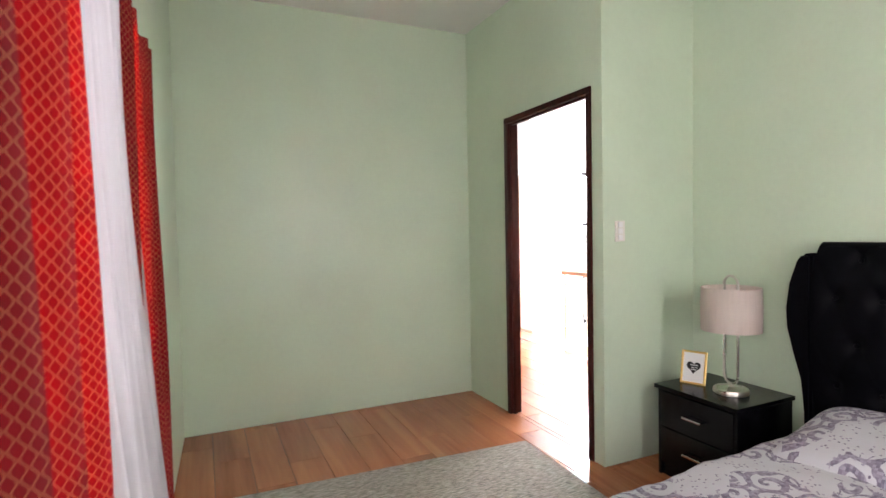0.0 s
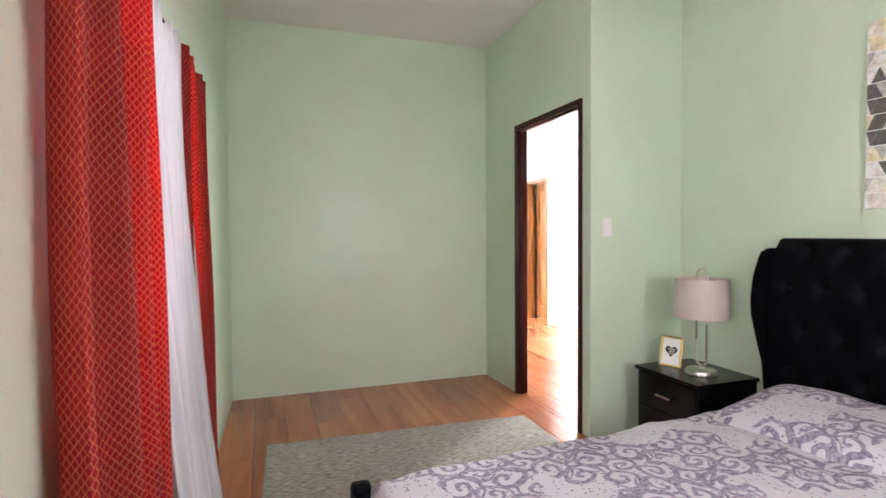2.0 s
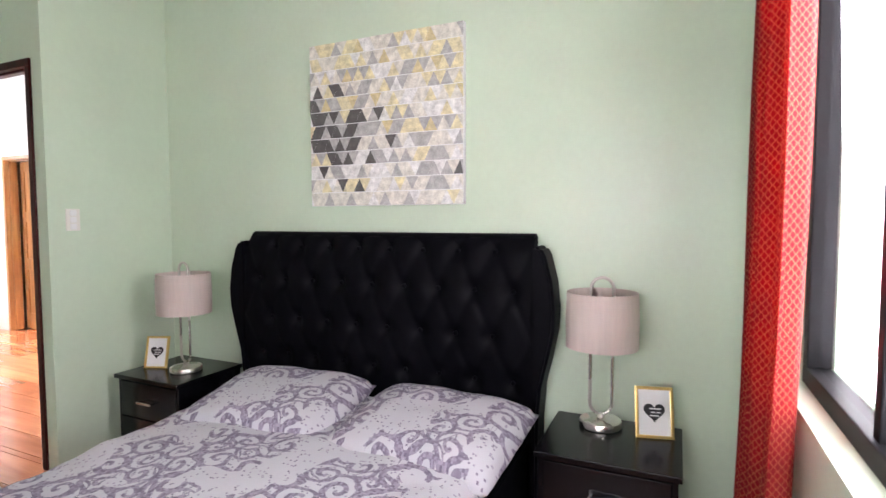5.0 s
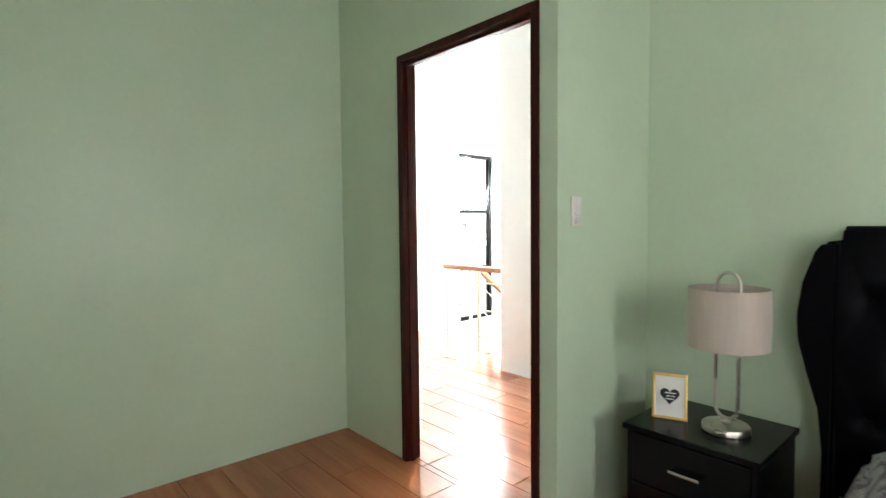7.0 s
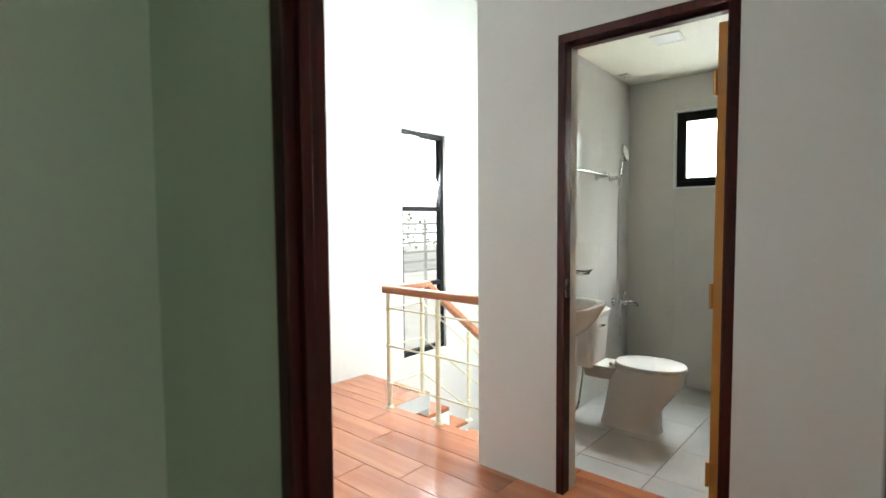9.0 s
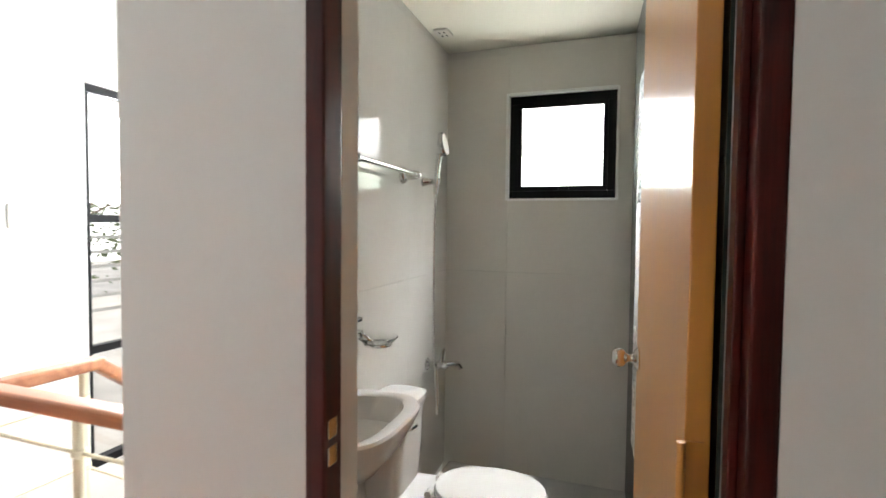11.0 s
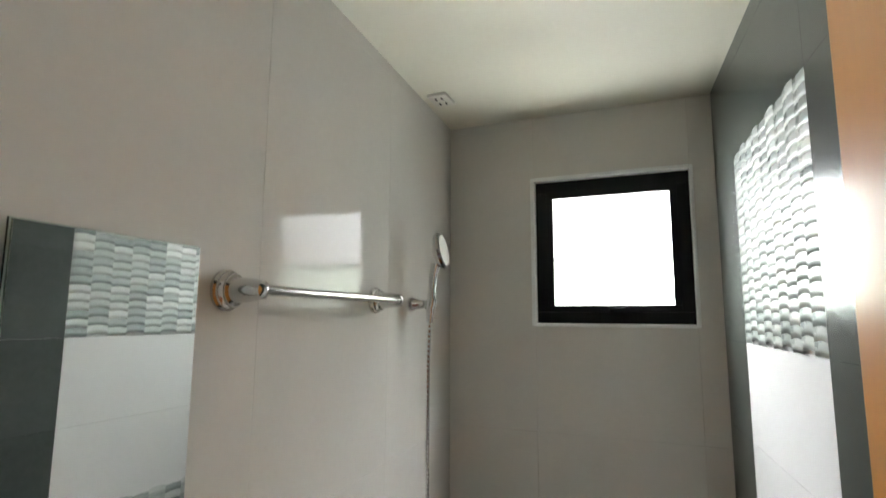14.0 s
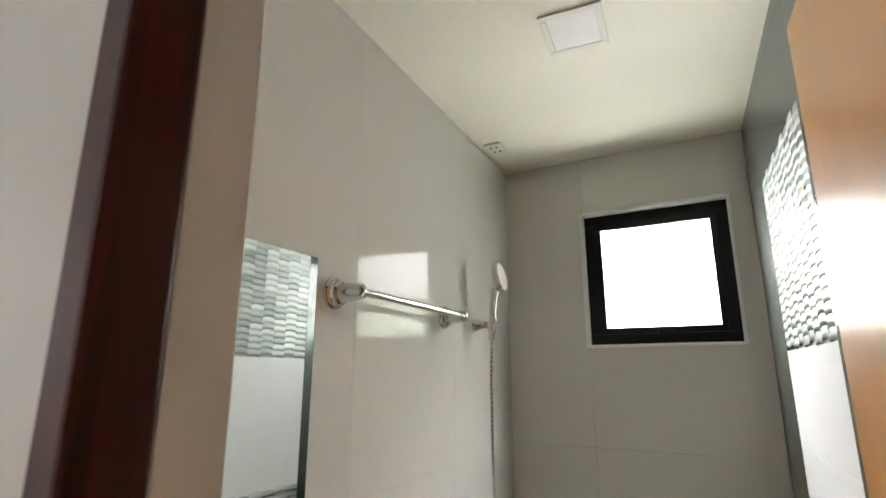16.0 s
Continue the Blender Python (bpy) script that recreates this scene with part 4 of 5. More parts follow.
def wall_canvas():
    """A stretched canvas printed in rows of small triangles of grey, black, cream and ochre."""
    ob = thing("wall_canvas", "square canvas print of grey and ochre triangles in rows", "wall art", m=pose(XR, 1.168, 1.383, 0, 0, -90))
    w, h = 0.872, 0.833
    part("canvas", box(-w / 2, -0.032, 0, w / 2, -0.002, h, bevel=0.003), M_PAPER, ob)
    tones = [mat("canvas_" + n, c, 0.8, vary=0.28, scale=30, fine=120, bump=0.1) for n, c in (("cream", (0.70, 0.67, 0.60)), ("white", (0.74, 0.73, 0.71)), ("grey", (0.44, 0.43, 0.42)), ("charcoal", (0.11, 0.105, 0.10)), ("ochre", (0.62, 0.53, 0.30)), ("pale_ochre", (0.72, 0.65, 0.42)))]
    rnd = random.Random(7)
    rows, cols = 12, 13
    rh, cw = h / rows, w / cols
    for r in range(rows):
        for c in range(-1, cols * 2 + 1):
            x0 = -w / 2 + (c * 0.5 + (0.25 if r % 2 else 0)) * cw
            up = c % 2 == 0
            pts = [(x0, 0), (x0 + cw, 0), (x0 + cw / 2, 1)] if up else [(x0, 1), (x0 + cw / 2 + cw / 2, 1), (x0 + cw / 2, 0)]
            zt = h - (r + 1) * rh
            q = [(min(w / 2 - 0.001, max(-w / 2 + 0.001, x)), zt + 0.002 + (rh - 0.0035) * k) for x, k in pts]
            if len({(round(x, 4), round(z, 4)) for x, z in q}) < 3 or abs((q[1][0] - q[0][0]) * (q[2][1] - q[0][1]) - (q[2][0] - q[0][0]) * (q[1][1] - q[0][1])) < 1e-5:
                continue
            u, v = (x0 + w / 2) / w, r / rows
            dark = max(0, 1 - math.hypot((u - 0.08) * 1.1, (v - 0.52) * 1.5) * 1.5) + 0.35 * max(0, 1 - math.hypot(u - 0.9, v - 0.75) * 2.2)
            och = max(0, 0.75 - abs(v - 0.15) * 1.6) * (0.4 + u)
            x = rnd.random()
            if x < dark * 1.0:
                t = 3 if rnd.random() < 0.6 * min(1, dark * 1.4) else 2
            elif x < dark + 0.45 * och:
                t = rnd.choice((4, 5, 5))
            elif x < dark + 0.45 * och + 0.2:
                t = 2 if rnd.random() < 0.5 else 5
            else:
                t = rnd.choice((0, 0, 1))
            bm = bmesh.new()
            bm.faces.new([bm.verts.new((x, -0.0328 - 0.0006 * (c % 2), z)) for x, z in q])
            part("triangle", bm, tones[t], ob)


wall_canvas()


def ceiling_fan():
    c = Vector((2.42, 1.40, 0))
    ob = thing("ceiling_fan", "ceiling fan with honey-coloured wooden blades", "ceiling fan", m=Matrix.Translation(c))
    part("downrod", lathe([(0.012, 2.55), (0.012, HC - 0.03)], 14), M_STEEL, ob, smooth=True)
    part("canopy", lathe([(0.02, HC - 0.06), (0.06, HC - 0.03), (0.065, HC), (0.0, HC)], 24), M_STEEL, ob, smooth=True)
    part("motor", lathe([(0.0, 2.40), (0.05, 2.405), (0.10, 2.43), (0.11, 2.47), (0.10, 2.53), (0.04, 2.56), (0.0, 2.56)], 32), M_STEEL, ob, smooth=True)
    for k in range(3):
        out = [(0.15, -0.045), (0.30, -0.06), (0.55, -0.068), (0.625, -0.062), (0.645, -0.045), (0.645, 0.045), (0.625, 0.062), (0.55, 0.068), (0.30, 0.06), (0.15, 0.045)]
        bm = prism(out, 0.008, bevel=0.002)
        bm.transform(pose(0, 0, 2.44, 0, 0, 88 + 120 * k) @ pose(0, 0, 0, 0, 0, 0) @ Matrix.Rotation(radians(78), 4, 'X'))
        part("blade", bm, M_FAN, ob)
        part("blade_iron", box(0.09, -0.02, 2.436, 0.2, 0.02, 2.444, bevel=0.003), M_STEEL, ob).matrix_basis = pose(0, 0, 0, 0, 0, 88 + 120 * k)


ceiling_fan()


def rug():
    bm = box(0.37, 2.02, 0.0, 2.08, 3.262, 0.010, bevel=0.004)
    ob = tagged(part("rug", bm, M_RUG), "grey woven rug with broken dark streaks beside the bed", "rug")
    ob.matrix_world = pose(0, 0.06, 0, 0, 0, -2.5)


rug()

# ---- hall and stair ----


def railing():
    ob = thing("stair_railing", "cream metal stair railing with a brown wooden handrail", "railing")
    zt = 0.845
    part("handrail", box(4.255, 4.495, zt - 0.048, 4.325, 5.495, zt, bevel=0.012, seg=3), M_RAIL, ob, "varnished wooden handrail", smooth=True)
    part("handrail", box(4.325, 5.425, zt - 0.047, 4.69, 5.495, zt - 0.001, bevel=0.012, seg=3), M_RAIL, ob, "varnished wooden handrail", smooth=True)
    slope = math.atan2(0.18, 0.235)
    L = 2.6
    hr = part("handrail", box(0, -0.035, -0.048, L, 0.035, 0, bevel=0.012, seg=3), M_RAIL, ob, "varnished wooden handrail", smooth=True)
    hr.matrix_basis = Matrix.Translation((4.675, 5.46, zt - 0.002)) @ Matrix.Rotation(slope, 4, 'Y')

    def post(x, y, z0, z1):
        p = part("post", lathe([(0.016, z0), (0.016, z1)], 14, Matrix.Translation((x, y, 0))), M_CREAM, ob, smooth=True)
        k = z0 + 0.17
        while k < z1 - 0.05:
            part("collar", lathe([(0.016, k - 0.014), (0.021, k - 0.008), (0.021, k + 0.008), (0.016, k + 0.014)], 14, Matrix.Translation((x, y, 0))), M_CREAM, p)
            k += 0.26
        part("foot", lathe([(0.03, z0), (0.03, z0 + 0.006), (0.018, z0 + 0.018)], 14, Matrix.Translation((x, y, 0))), M_CREAM, p)
    for y in (4.56, 5.01, 5.46):
        post(4.29, y, 0.0, zt - 0.045)
    post(4.62, 5.46, 0.0, zt - 0.045)
    for k in range(1, 5):
        x = 4.70 + 0.47 * k
        post(x, 5.46, -0.18 * (2 * k) - 0.0, zt - 0.07 - (x - 4.655) * math.tan(slope))
    for z in (0.17, 0.43, 0.69):
        part("bar", tube([(4.29, 4.5, z), (4.29, 5.46, z)], 0.006, 8), M_CREAM, ob)
        part("bar", tube([(4.29, 5.46, z), (4.62, 5.46, z)], 0.006, 8), M_CREAM, ob)
        part("bar", tube([(4.62, 5.46, z - 0.0), (6.6, 5.46, z - 1.98 * math.tan(slope))], 0.006, 8), M_CREAM, ob)


railing()


def stairs():
    ob = thing("stairs", "plastered stairs going down with wood-look treads", "stairs", kind="structure")
    n, r, t = 9, 0.18, 0.235
    for k in range(n):
        x = 4.70 + t * k
        z = -r * (k + 1)
        part("tread", box(x - 0.02, 5.47, z - 0.03, x + t, YN - 0.004, z, bevel=0.004), M_PLANK, ob)
        part("riser", box(x - 0.006, 5.47, z, x, YN - 0.004, z + r - 0.03), M_WHITE, ob)
        part("step", box(x, 5.47, z - 0.18, x + t, YN - 0.005, z - 0.03), M_WHITE, ob)
    part("riser", box(4.695, 5.47, -0.18, 4.70, YN - 0.004, -0.002), M_WHITE, ob)
    part("landing", box(4.70 + t * n, 4.6, -r * n - 0.2, 7.3, YN, -r * n - 0.02), M_PLANK, ob)
    tagged(part("floor_below", box(4.1, 4.5, -2.8, 7.4, YN + 0.1, -2.7), M_CONC), "floor of the storey below", "floor", kind="structure")


stairs()


# ---- bathroom fittings ----
NU = (NB - NA).normalized()
NN = Vector((NU.y, -NU.x, 0))


def on_north(x, z=0.0):
    """The pose on the tiled north wall at x: x along the wall, -y out into the room."""
    p = NA + NU * ((x - NA.x) / NU.x)
    return pose(p.x, p.y, z, 0, 0, math.degrees(math.atan2(NU.y, NU.x)))


def mirror():
    ob = thing("mirror", "frameless rectangular bathroom mirror on the tiled wall", "mirror", m=on_north(4.556, 1.085) @ pose(0, -0.012, 0, 0, 0, -1.3))
    part("silver", box(-0.139, -0.008, 0, 0.139, -0.004, 0.578), M_MIRROR, ob)
    part("backing", box(-0.141, -0.004, -0.002, 0.141, 0.0, 0.58), M_GREENGLASS, ob, "greenish bevelled glass edge")


mirror()


def glass_shelf():
    ob = thing("glass_shelf", "clear glass shelf on chrome clips below the mirror", "shelf", m=on_north(4.47, 1.062))
    bm = prism([(-0.27, -0.002), (0.27, -0.002), (0.262, -0.125), (0.24, -0.135), (-0.24, -0.135), (-0.262, -0.125)], 0.008)
    bm.transform(Matrix(((1, 0, 0, 0), (0, 0, 1, 0), (0, 1, 0, 0), (0, 0, 0, 1))))
    bmesh.ops.recalc_face_normals(bm, faces=bm.faces)
    p = part("shelf_glass", bm, M_GREENGLASS, ob)
    p.visible_shadow = False
    for x in (-0.16, 0.10):
        part("clip", lathe([(0.012, 0), (0.012, 0.006), (0.009, 0.012), (0.009, 0.045), (0.0, 0.048)], 14, pose(x, 0, -0.006, 90)), M_CHROME, ob, smooth=True)
        part("clip_jaw", box(x - 0.012, -0.045, 0.009, x + 0.012, -0.005, 0.017, bevel=0.003), M_CHROME, ob)


glass_shelf()


def rosette(parent, x, z, r=0.032):
    """Stepped chrome wall mount."""
    return part("mount", lathe([(r, 0), (r, 0.006), (r * 0.9, 0.009), (r * 0.9, 0.014), (r * 0.78, 0.018), (r * 0.75, 0.024), (r * 0.62, 0.028), (r * 0.55, 0.06), (r * 0.42, 0.085), (r * 0.2, 0.09), (0, 0.091)], 28, pose(x, 0, z, 90)), M_CHROME, parent, smooth=True)


def towel_bar():
    ob = thing("towel_bar", "chrome towel bar on stepped mounts", "towel rail", m=on_north(4.783, 1.597))
    L = 0.600
    rosette(ob, 0, 0, 0.038)
    rosette(ob, L, 0, 0.038)
    part("bar", tube([(0.0, -0.078, 0), (L, -0.078, 0)], 0.0095, 16), M_CHROME, ob, smooth=True)


towel_bar()


def soap_dish():
    ob = thing("soap_dish", "clear glass soap dish in a chrome ring", "soap dish", m=on_north(4.806, 0.995))
    rosette(ob, 0, 0, 0.036)
    part("arm", tube([(0, -0.085, 0), (0.02, -0.10, -0.02), (0.03, -0.115, -0.035)], 0.008, 12), M_CHROME, ob, smooth=True)
    ring = [(0.045 + 0.045 * math.cos(a), -0.125 + 0.045 * math.sin(a), -0.04) for a in [2 * math.pi * k / 28 for k in range(28)]]
    part("ring", tube(ring, 0.006, 10, closed=True), M_CHROME, ob, smooth=True)
    bm = lathe([(0.0, -0.012), (0.035, -0.010), (0.055, 0.005), (0.072, 0.022), (0.069, 0.023), (0.052, 0.009), (0.033, -0.006), (0.0, -0.008)], 32, Matrix.Translation((0.045, -0.125, -0.036)))
    d = part("dish", bm, M_GLASS, ob, "clear glass dish", smooth=True)
    d.visible_shadow = False


soap_dish()


def shower():
    ob = thing("shower", "chrome hand shower in a wall holder with a ribbed hose", "shower", m=on_north(5.655, -0.008))
    rosette(ob, 0, 1.60, 0.024)
    part("holder", lathe([(0.017, -0.02), (0.019, 0), (0.017, 0.022)], 18, pose(0, -0.075, 1.60, 12)), M_CHROME, ob, smooth=True)
    part("grip", tube([(0, -0.07, 1.54), (0, -0.075, 1.60), (0, -0.078, 1.65), (0, -0.083, 1.70), (0, -0.09, 1.735)], [0.012, 0.015, 0.013, 0.014, 0.018], 16), M_CHROME, ob, smooth=True)
    hd = part("head", lathe([(0.0, -0.020), (0.030, -0.017), (0.052, -0.006), (0.058, 0.006), (0.053, 0.014), (0.0, 0.015)], 28, pose(0, -0.104, 1.778, 78, 0, -6) @ Matrix.Diagonal((0.72, 1.12, 1, 1))), M_CHROME, ob, smooth=True)
    part("spray_plate", lathe([(0.0, 0.0155), (0.047, 0.0155), (0.047, 0.017), (0, 0.0175)], 24, pose(0, -0.104, 1.778, 78, 0, -6) @ Matrix.Diagonal((0.72, 1.12, 1, 1))), M_PLAS, hd)
    hose = [(0.0, -0.07, 1.54), (0.008, -0.062, 1.40), (0.028, -0.055, 1.1), (0.048, -0.05, 0.80), (0.060, -0.055, 0.60), (0.072, -0.06, 0.46), (0.084, -0.06, 0.40), (0.096, -0.06, 0.44), (0.098, -0.058, 0.54), (0.092, -0.055, 0.64)]
    pts = []
    for a, b in zip(hose, hose[1:]):
        n = max(2, int((Vector(b) - Vector(a)).length / 0.008))
        pts += [tuple(Vector(a).lerp(Vector(b), k / n)) for k in range(n)]
    part("hose", tube(pts, [0.0075 if k % 2 else 0.006 for k in range(len(pts))], 8), M_CHROME, ob, "ribbed metal hose")
    tp = thing("faucet", "chrome wall tap feeding the shower hose", "faucet", m=on_north(5.745, 0.65) @ Matrix.Scale(1.35, 4))
    part("mount", lathe([(0.026, 0), (0.026, 0.004), (0.012, 0.016), (0.011, 0.03)], 20, pose(0, 0, 0, 90)), M_CHROME, tp, smooth=True)
    part("body", tube([(0, -0.02, 0), (0, -0.07, 0.0), (0, -0.085, 0.0)], [0.014, 0.016, 0.012], 16), M_CHROME, tp, smooth=True)
    part("spout", tube([(0, -0.07, 0), (0.02, -0.095, 0.004), (0.045, -0.115, -0.002), (0.055, -0.122, -0.02)], [0.012, 0.010, 0.010, 0.011], 14), M_CHROME, tp, smooth=True)
    part("lever", tube([(0, -0.06, 0.01), (0.0, -0.062, 0.04), (0.008, -0.068, 0.065)], [0.010, 0.008, 0.006], 12), M_CHROME, tp, smooth=True)
    part("side_lever", tube([(0.01, -0.06, 0.0), (0.05, -0.06, 0.0)], [0.009, 0.006], 12), M_CHROME, tp, smooth=True)


shower()


def sup(x, y, rx, ry, p, n):
    """Points on a superellipse."""
    out = []
    for k in range(n):
        a = 2 * math.pi * k / n
        c, s = math.cos(a), math.sin(a)
        out.append((x + rx * math.copysign(abs(c) ** (2 / p), c), y + ry * math.copysign(abs(s) ** (2 / p), s)))
    return out


def loft(sections, close=True):
    """A skin over rings of equal count, each (points, z)."""
    bm = bmesh.new()
    rings = [[bm.verts.new((x, y, z)) for x, y in pts] for pts, z in sections]
    n = len(rings[0])
    for a, b in zip(rings, rings[1:]):
        for k in range(n):
            bm.faces.new((a[k], a[(k + 1) % n], b[(k + 1) % n], b[k]))
    if close:
        bm.faces.new(list(reversed(rings[0])))
        bm.faces.new(rings[-1])
    bmesh.ops.recalc_face_normals(bm, faces=bm.faces)
    return bm


def toilet():
    """Close-coupled toilet: tapered cistern on the wall, bowl and seat facing into the room."""
    ob = thing("toilet", "white porcelain toilet with a closed seat", "toilet", m=on_north(5.05, -0.012) @ Matrix.Diagonal((0.88, 0.9, 0.98, 1)))
    N = 40
    part("cistern", loft([(sup(0, -0.115, 0.150, 0.075, 5, N), 0.37), (sup(0, -0.115, 0.158, 0.080, 5, N), 0.40), (sup(0, -0.113, 0.180, 0.098, 5, N), 0.69)]), M_PORC, ob, smooth=True)
    part("cistern_lid", loft([(sup(0, -0.113, 0.188, 0.106, 5, N), 0.690), (sup(0, -0.113, 0.192, 0.110, 5, N), 0.70), (sup(0, -0.113, 0.190, 0.108, 5, N), 0.722), (sup(0, -0.113, 0.170, 0.09, 4, N), 0.732)]), M_PORC, ob, smooth=True)
    part("flush_lever", tube([(-0.08, -0.208, 0.64), (-0.08, -0.225, 0.64), (-0.03, -0.232, 0.636)], [0.012, 0.009, 0.007], 12), M_CHROME, ob, "chrome flush lever", smooth=True)
    part("neck", loft([(sup(0, -0.22, 0.10, 0.12, 4, N), 0.30), (sup(0, -0.22, 0.12, 0.14, 4, N), 0.365), (sup(0, -0.22, 0.12, 0.14, 4, N), 0.385)]), M_PORC, ob, smooth=True)
    part("pedestal", loft([(sup(0, -0.42, 0.115, 0.21, 2.6, N), 0.0), (sup(0, -0.42, 0.105, 0.20, 2.6, N), 0.03), (sup(0, -0.43, 0.095, 0.19, 2.4, N), 0.14), (sup(0, -0.48, 0.125, 0.22, 2.2, N), 0.24),
                              (sup(0, -0.52, 0.170, 0.245, 2.1, N), 0.33), (sup(0, -0.545, 0.182, 0.225, 2.1, N), 0.385)]), M_PORC, ob, smooth=True)
    part("seat", loft([(sup(0, -0.545, 0.186, 0.228, 2.15, N), 0.385), (sup(0, -0.545, 0.190, 0.232, 2.15, N), 0.395), (sup(0, -0.545, 0.188, 0.230, 2.15, N), 0.406)]), M_PORC, ob, smooth=True)
    part("seat_cover", loft([(sup(0, -0.545, 0.186, 0.228, 2.15, N), 0.407), (sup(0, -0.545, 0.190, 0.232, 2.15, N), 0.413), (sup(0, -0.545, 0.184, 0.226, 2.15, N), 0.426), (sup(0, -0.545, 0.15, 0.19, 2.1, N), 0.433), (sup(0, -0.545, 0.05, 0.07, 2, N), 0.436)]), M_PORC, ob, smooth=True)
    for x in (-0.075, 0.075):
        part("seat_hinge", tube([(x - 0.02, -0.305, 0.402), (x + 0.02, -0.305, 0.402)], 0.014, 14), M_PORC, ob, smooth=True)
    sp = thing("water_valve", "chrome angle valve with a grey supply hose", "valve", m=on_north(4.90, 0.20))
    part("valve", lathe([(0.024, 0), (0.024, 0.004), (0.010, 0.012), (0.010, 0.04), (0.014, 0.042), (0.014, 0.06), (0, 0.062)], 18, pose(0, 0, 0, 90)), M_CHROME, sp, smooth=True)
    part("hose", tube([(0, -0.04, 0), (0.0, -0.045, -0.07), (0.02, -0.05, -0.13), (0.05, -0.06, -0.14), (0.07, -0.07, -0.08), (0.065, -0.09, 0.06), (0.05, -0.10, 0.165)], 0.007, 10), M_STEEL, sp, smooth=True)


toilet()


def basin():
    """Wall-hung basin with a rolled rim and a half pedestal."""
    ob = thing("wash_basin", "white porcelain wash basin hung on the tiled wall", "sink", m=on_north(4.565, 0.10) @ Matrix.Diagonal((0.86, 0.86, 0.88, 1)))
    N = 48

    def half(rx, d, z, inset=0.0):
        pts = []
        for k in range(N):
            a = 2 * math.pi * k / N
            c, s = math.cos(a), math.sin(a)
            x = rx * math.copysign(abs(c) ** (2 / 3.2), c)
            y = -d / 2 - inset + (d / 2) * math.copysign(abs(s) ** (2 / 3.2), s)
            pts.append((x, y))
        return pts, z
    part("bowl", loft([half(0.06, 0.16, 0.60, 0.10), half(0.13, 0.24, 0.63, 0.06), half(0.20, 0.33, 0.69, 0.02), half(0.255, 0.385, 0.755), half(0.272, 0.40, 0.785), half(0.274, 0.402, 0.80), half(0.268, 0.396, 0.808),
                          half(0.240, 0.35, 0.806, 0.018), half(0.225, 0.27, 0.798, 0.075), half(0.19, 0.23, 0.72, 0.09), half(0.10, 0.14, 0.675, 0.12), half(0.02, 0.03, 0.668, 0.18)], close=True), M_PORC, ob, smooth=True)
    part("drain", lathe([(0.0, 0.0), (0.02, 0.0), (0.022, 0.003), (0.0, 0.004)], 18, Matrix.Translation((0, -0.195, 0.6685))), M_CHROME, ob)
    part("half_pedestal", loft([(sup(0, -0.09, 0.07, 0.088, 3, N), 0.30), (sup(0, -0.10, 0.085, 0.098, 3, N), 0.45), (sup(0, -0.11, 0.11, 0.108, 3, N), 0.62)]), M_PORC, ob, smooth=True)
    tp = part("basin_tap", tube([(0.0, -0.045, 0.806), (0.0, -0.045, 0.86), (0.0, -0.06, 0.885), (0.0, -0.13, 0.880), (0.0, -0.145, 0.868)], [0.018, 0.015, 0.014, 0.011, 0.011], 16), M_CHROME, ob, "chrome basin tap", smooth=True)
    part("tap_lever", tube([(0.0, -0.05, 0.888), (0.0, -0.055, 0.905), (0.0, -0.10, 0.922)], [0.012, 0.008, 0.006], 12), M_CHROME, tp, smooth=True)


basin()


def ceiling_fixtures():
    ob = thing("ceiling_light", "square white panel light set in the bathroom ceiling", "ceiling light", m=pose(5.15, 3.925, BH, 0, 0, 5))
    for b in ((-0.095, -0.085, -0.006, -0.075, 0.085, 0), (0.075, -0.085, -0.006, 0.095, 0.085, 0), (-0.075, -0.085, -0.006, 0.075, -0.066, 0), (-0.075, 0.066, -0.006, 0.075, 0.085, 0)):
        part("frame", box(*b, bevel=0.003), M_PLAS, ob)
    part("diffuser", box(-0.075, -0.066, -0.004, 0.075, 0.066, -0.001), M_PAPER, ob)
    o2 = thing("ceiling_outlet", "small square white outlet plate on the bathroom ceiling", "outlet", m=pose(5.77, 4.43, BH))
    pl = part("plate", box(-0.05, -0.038, -0.012, 0.05, 0.038, 0, bevel=0.004), M_PLAS, o2)
    for x in (-0.022, 0.022):
        for y in (-0.012, 0.012):
            part("socket_slot", box(x - 0.008, y - 0.003, -0.0135, x + 0.008, y + 0.003, -0.011), M_SHADOWGAP, pl)


ceiling_fixtures()

# ---- outside ----
ground = tagged(part("ground", box(-400, -400, -3.1, 400, 400, -2.95), M_GROUND), "bare ground round the house", "ground", kind="structure")


def sky_haze():
    """Bright hazy distance seen through the windows."""
    m = bpy.data.materials.new("bright_haze")
    m.use_nodes = True
    n, l = m.node_tree.nodes, m.node_tree.links
    n.remove(n["Principled BSDF"])
    e = n.new("ShaderNodeEmission")
    e.inputs[0].default_value, e.inputs[1].default_value = (1.0, 1.0, 1.0, 1), 3.6
    l.new(e.outputs[0], n["Material Output"].inputs[0])
    for a, b in (((-60, 62), (90, 62)), ((72, 80), (72, -60)), ((-55, -60), (-55, 70)), ((90, -62), (-60, -62))):
        bm = bmesh.new()
        bm.faces.new([bm.verts.new(v) for v in ((*a, -3), (*b, -3), (*b, 45), (*a, 45))])
        tagged(part("backdrop", bm, m), "bright hazy sky", "sky", kind="structure")


sky_haze()


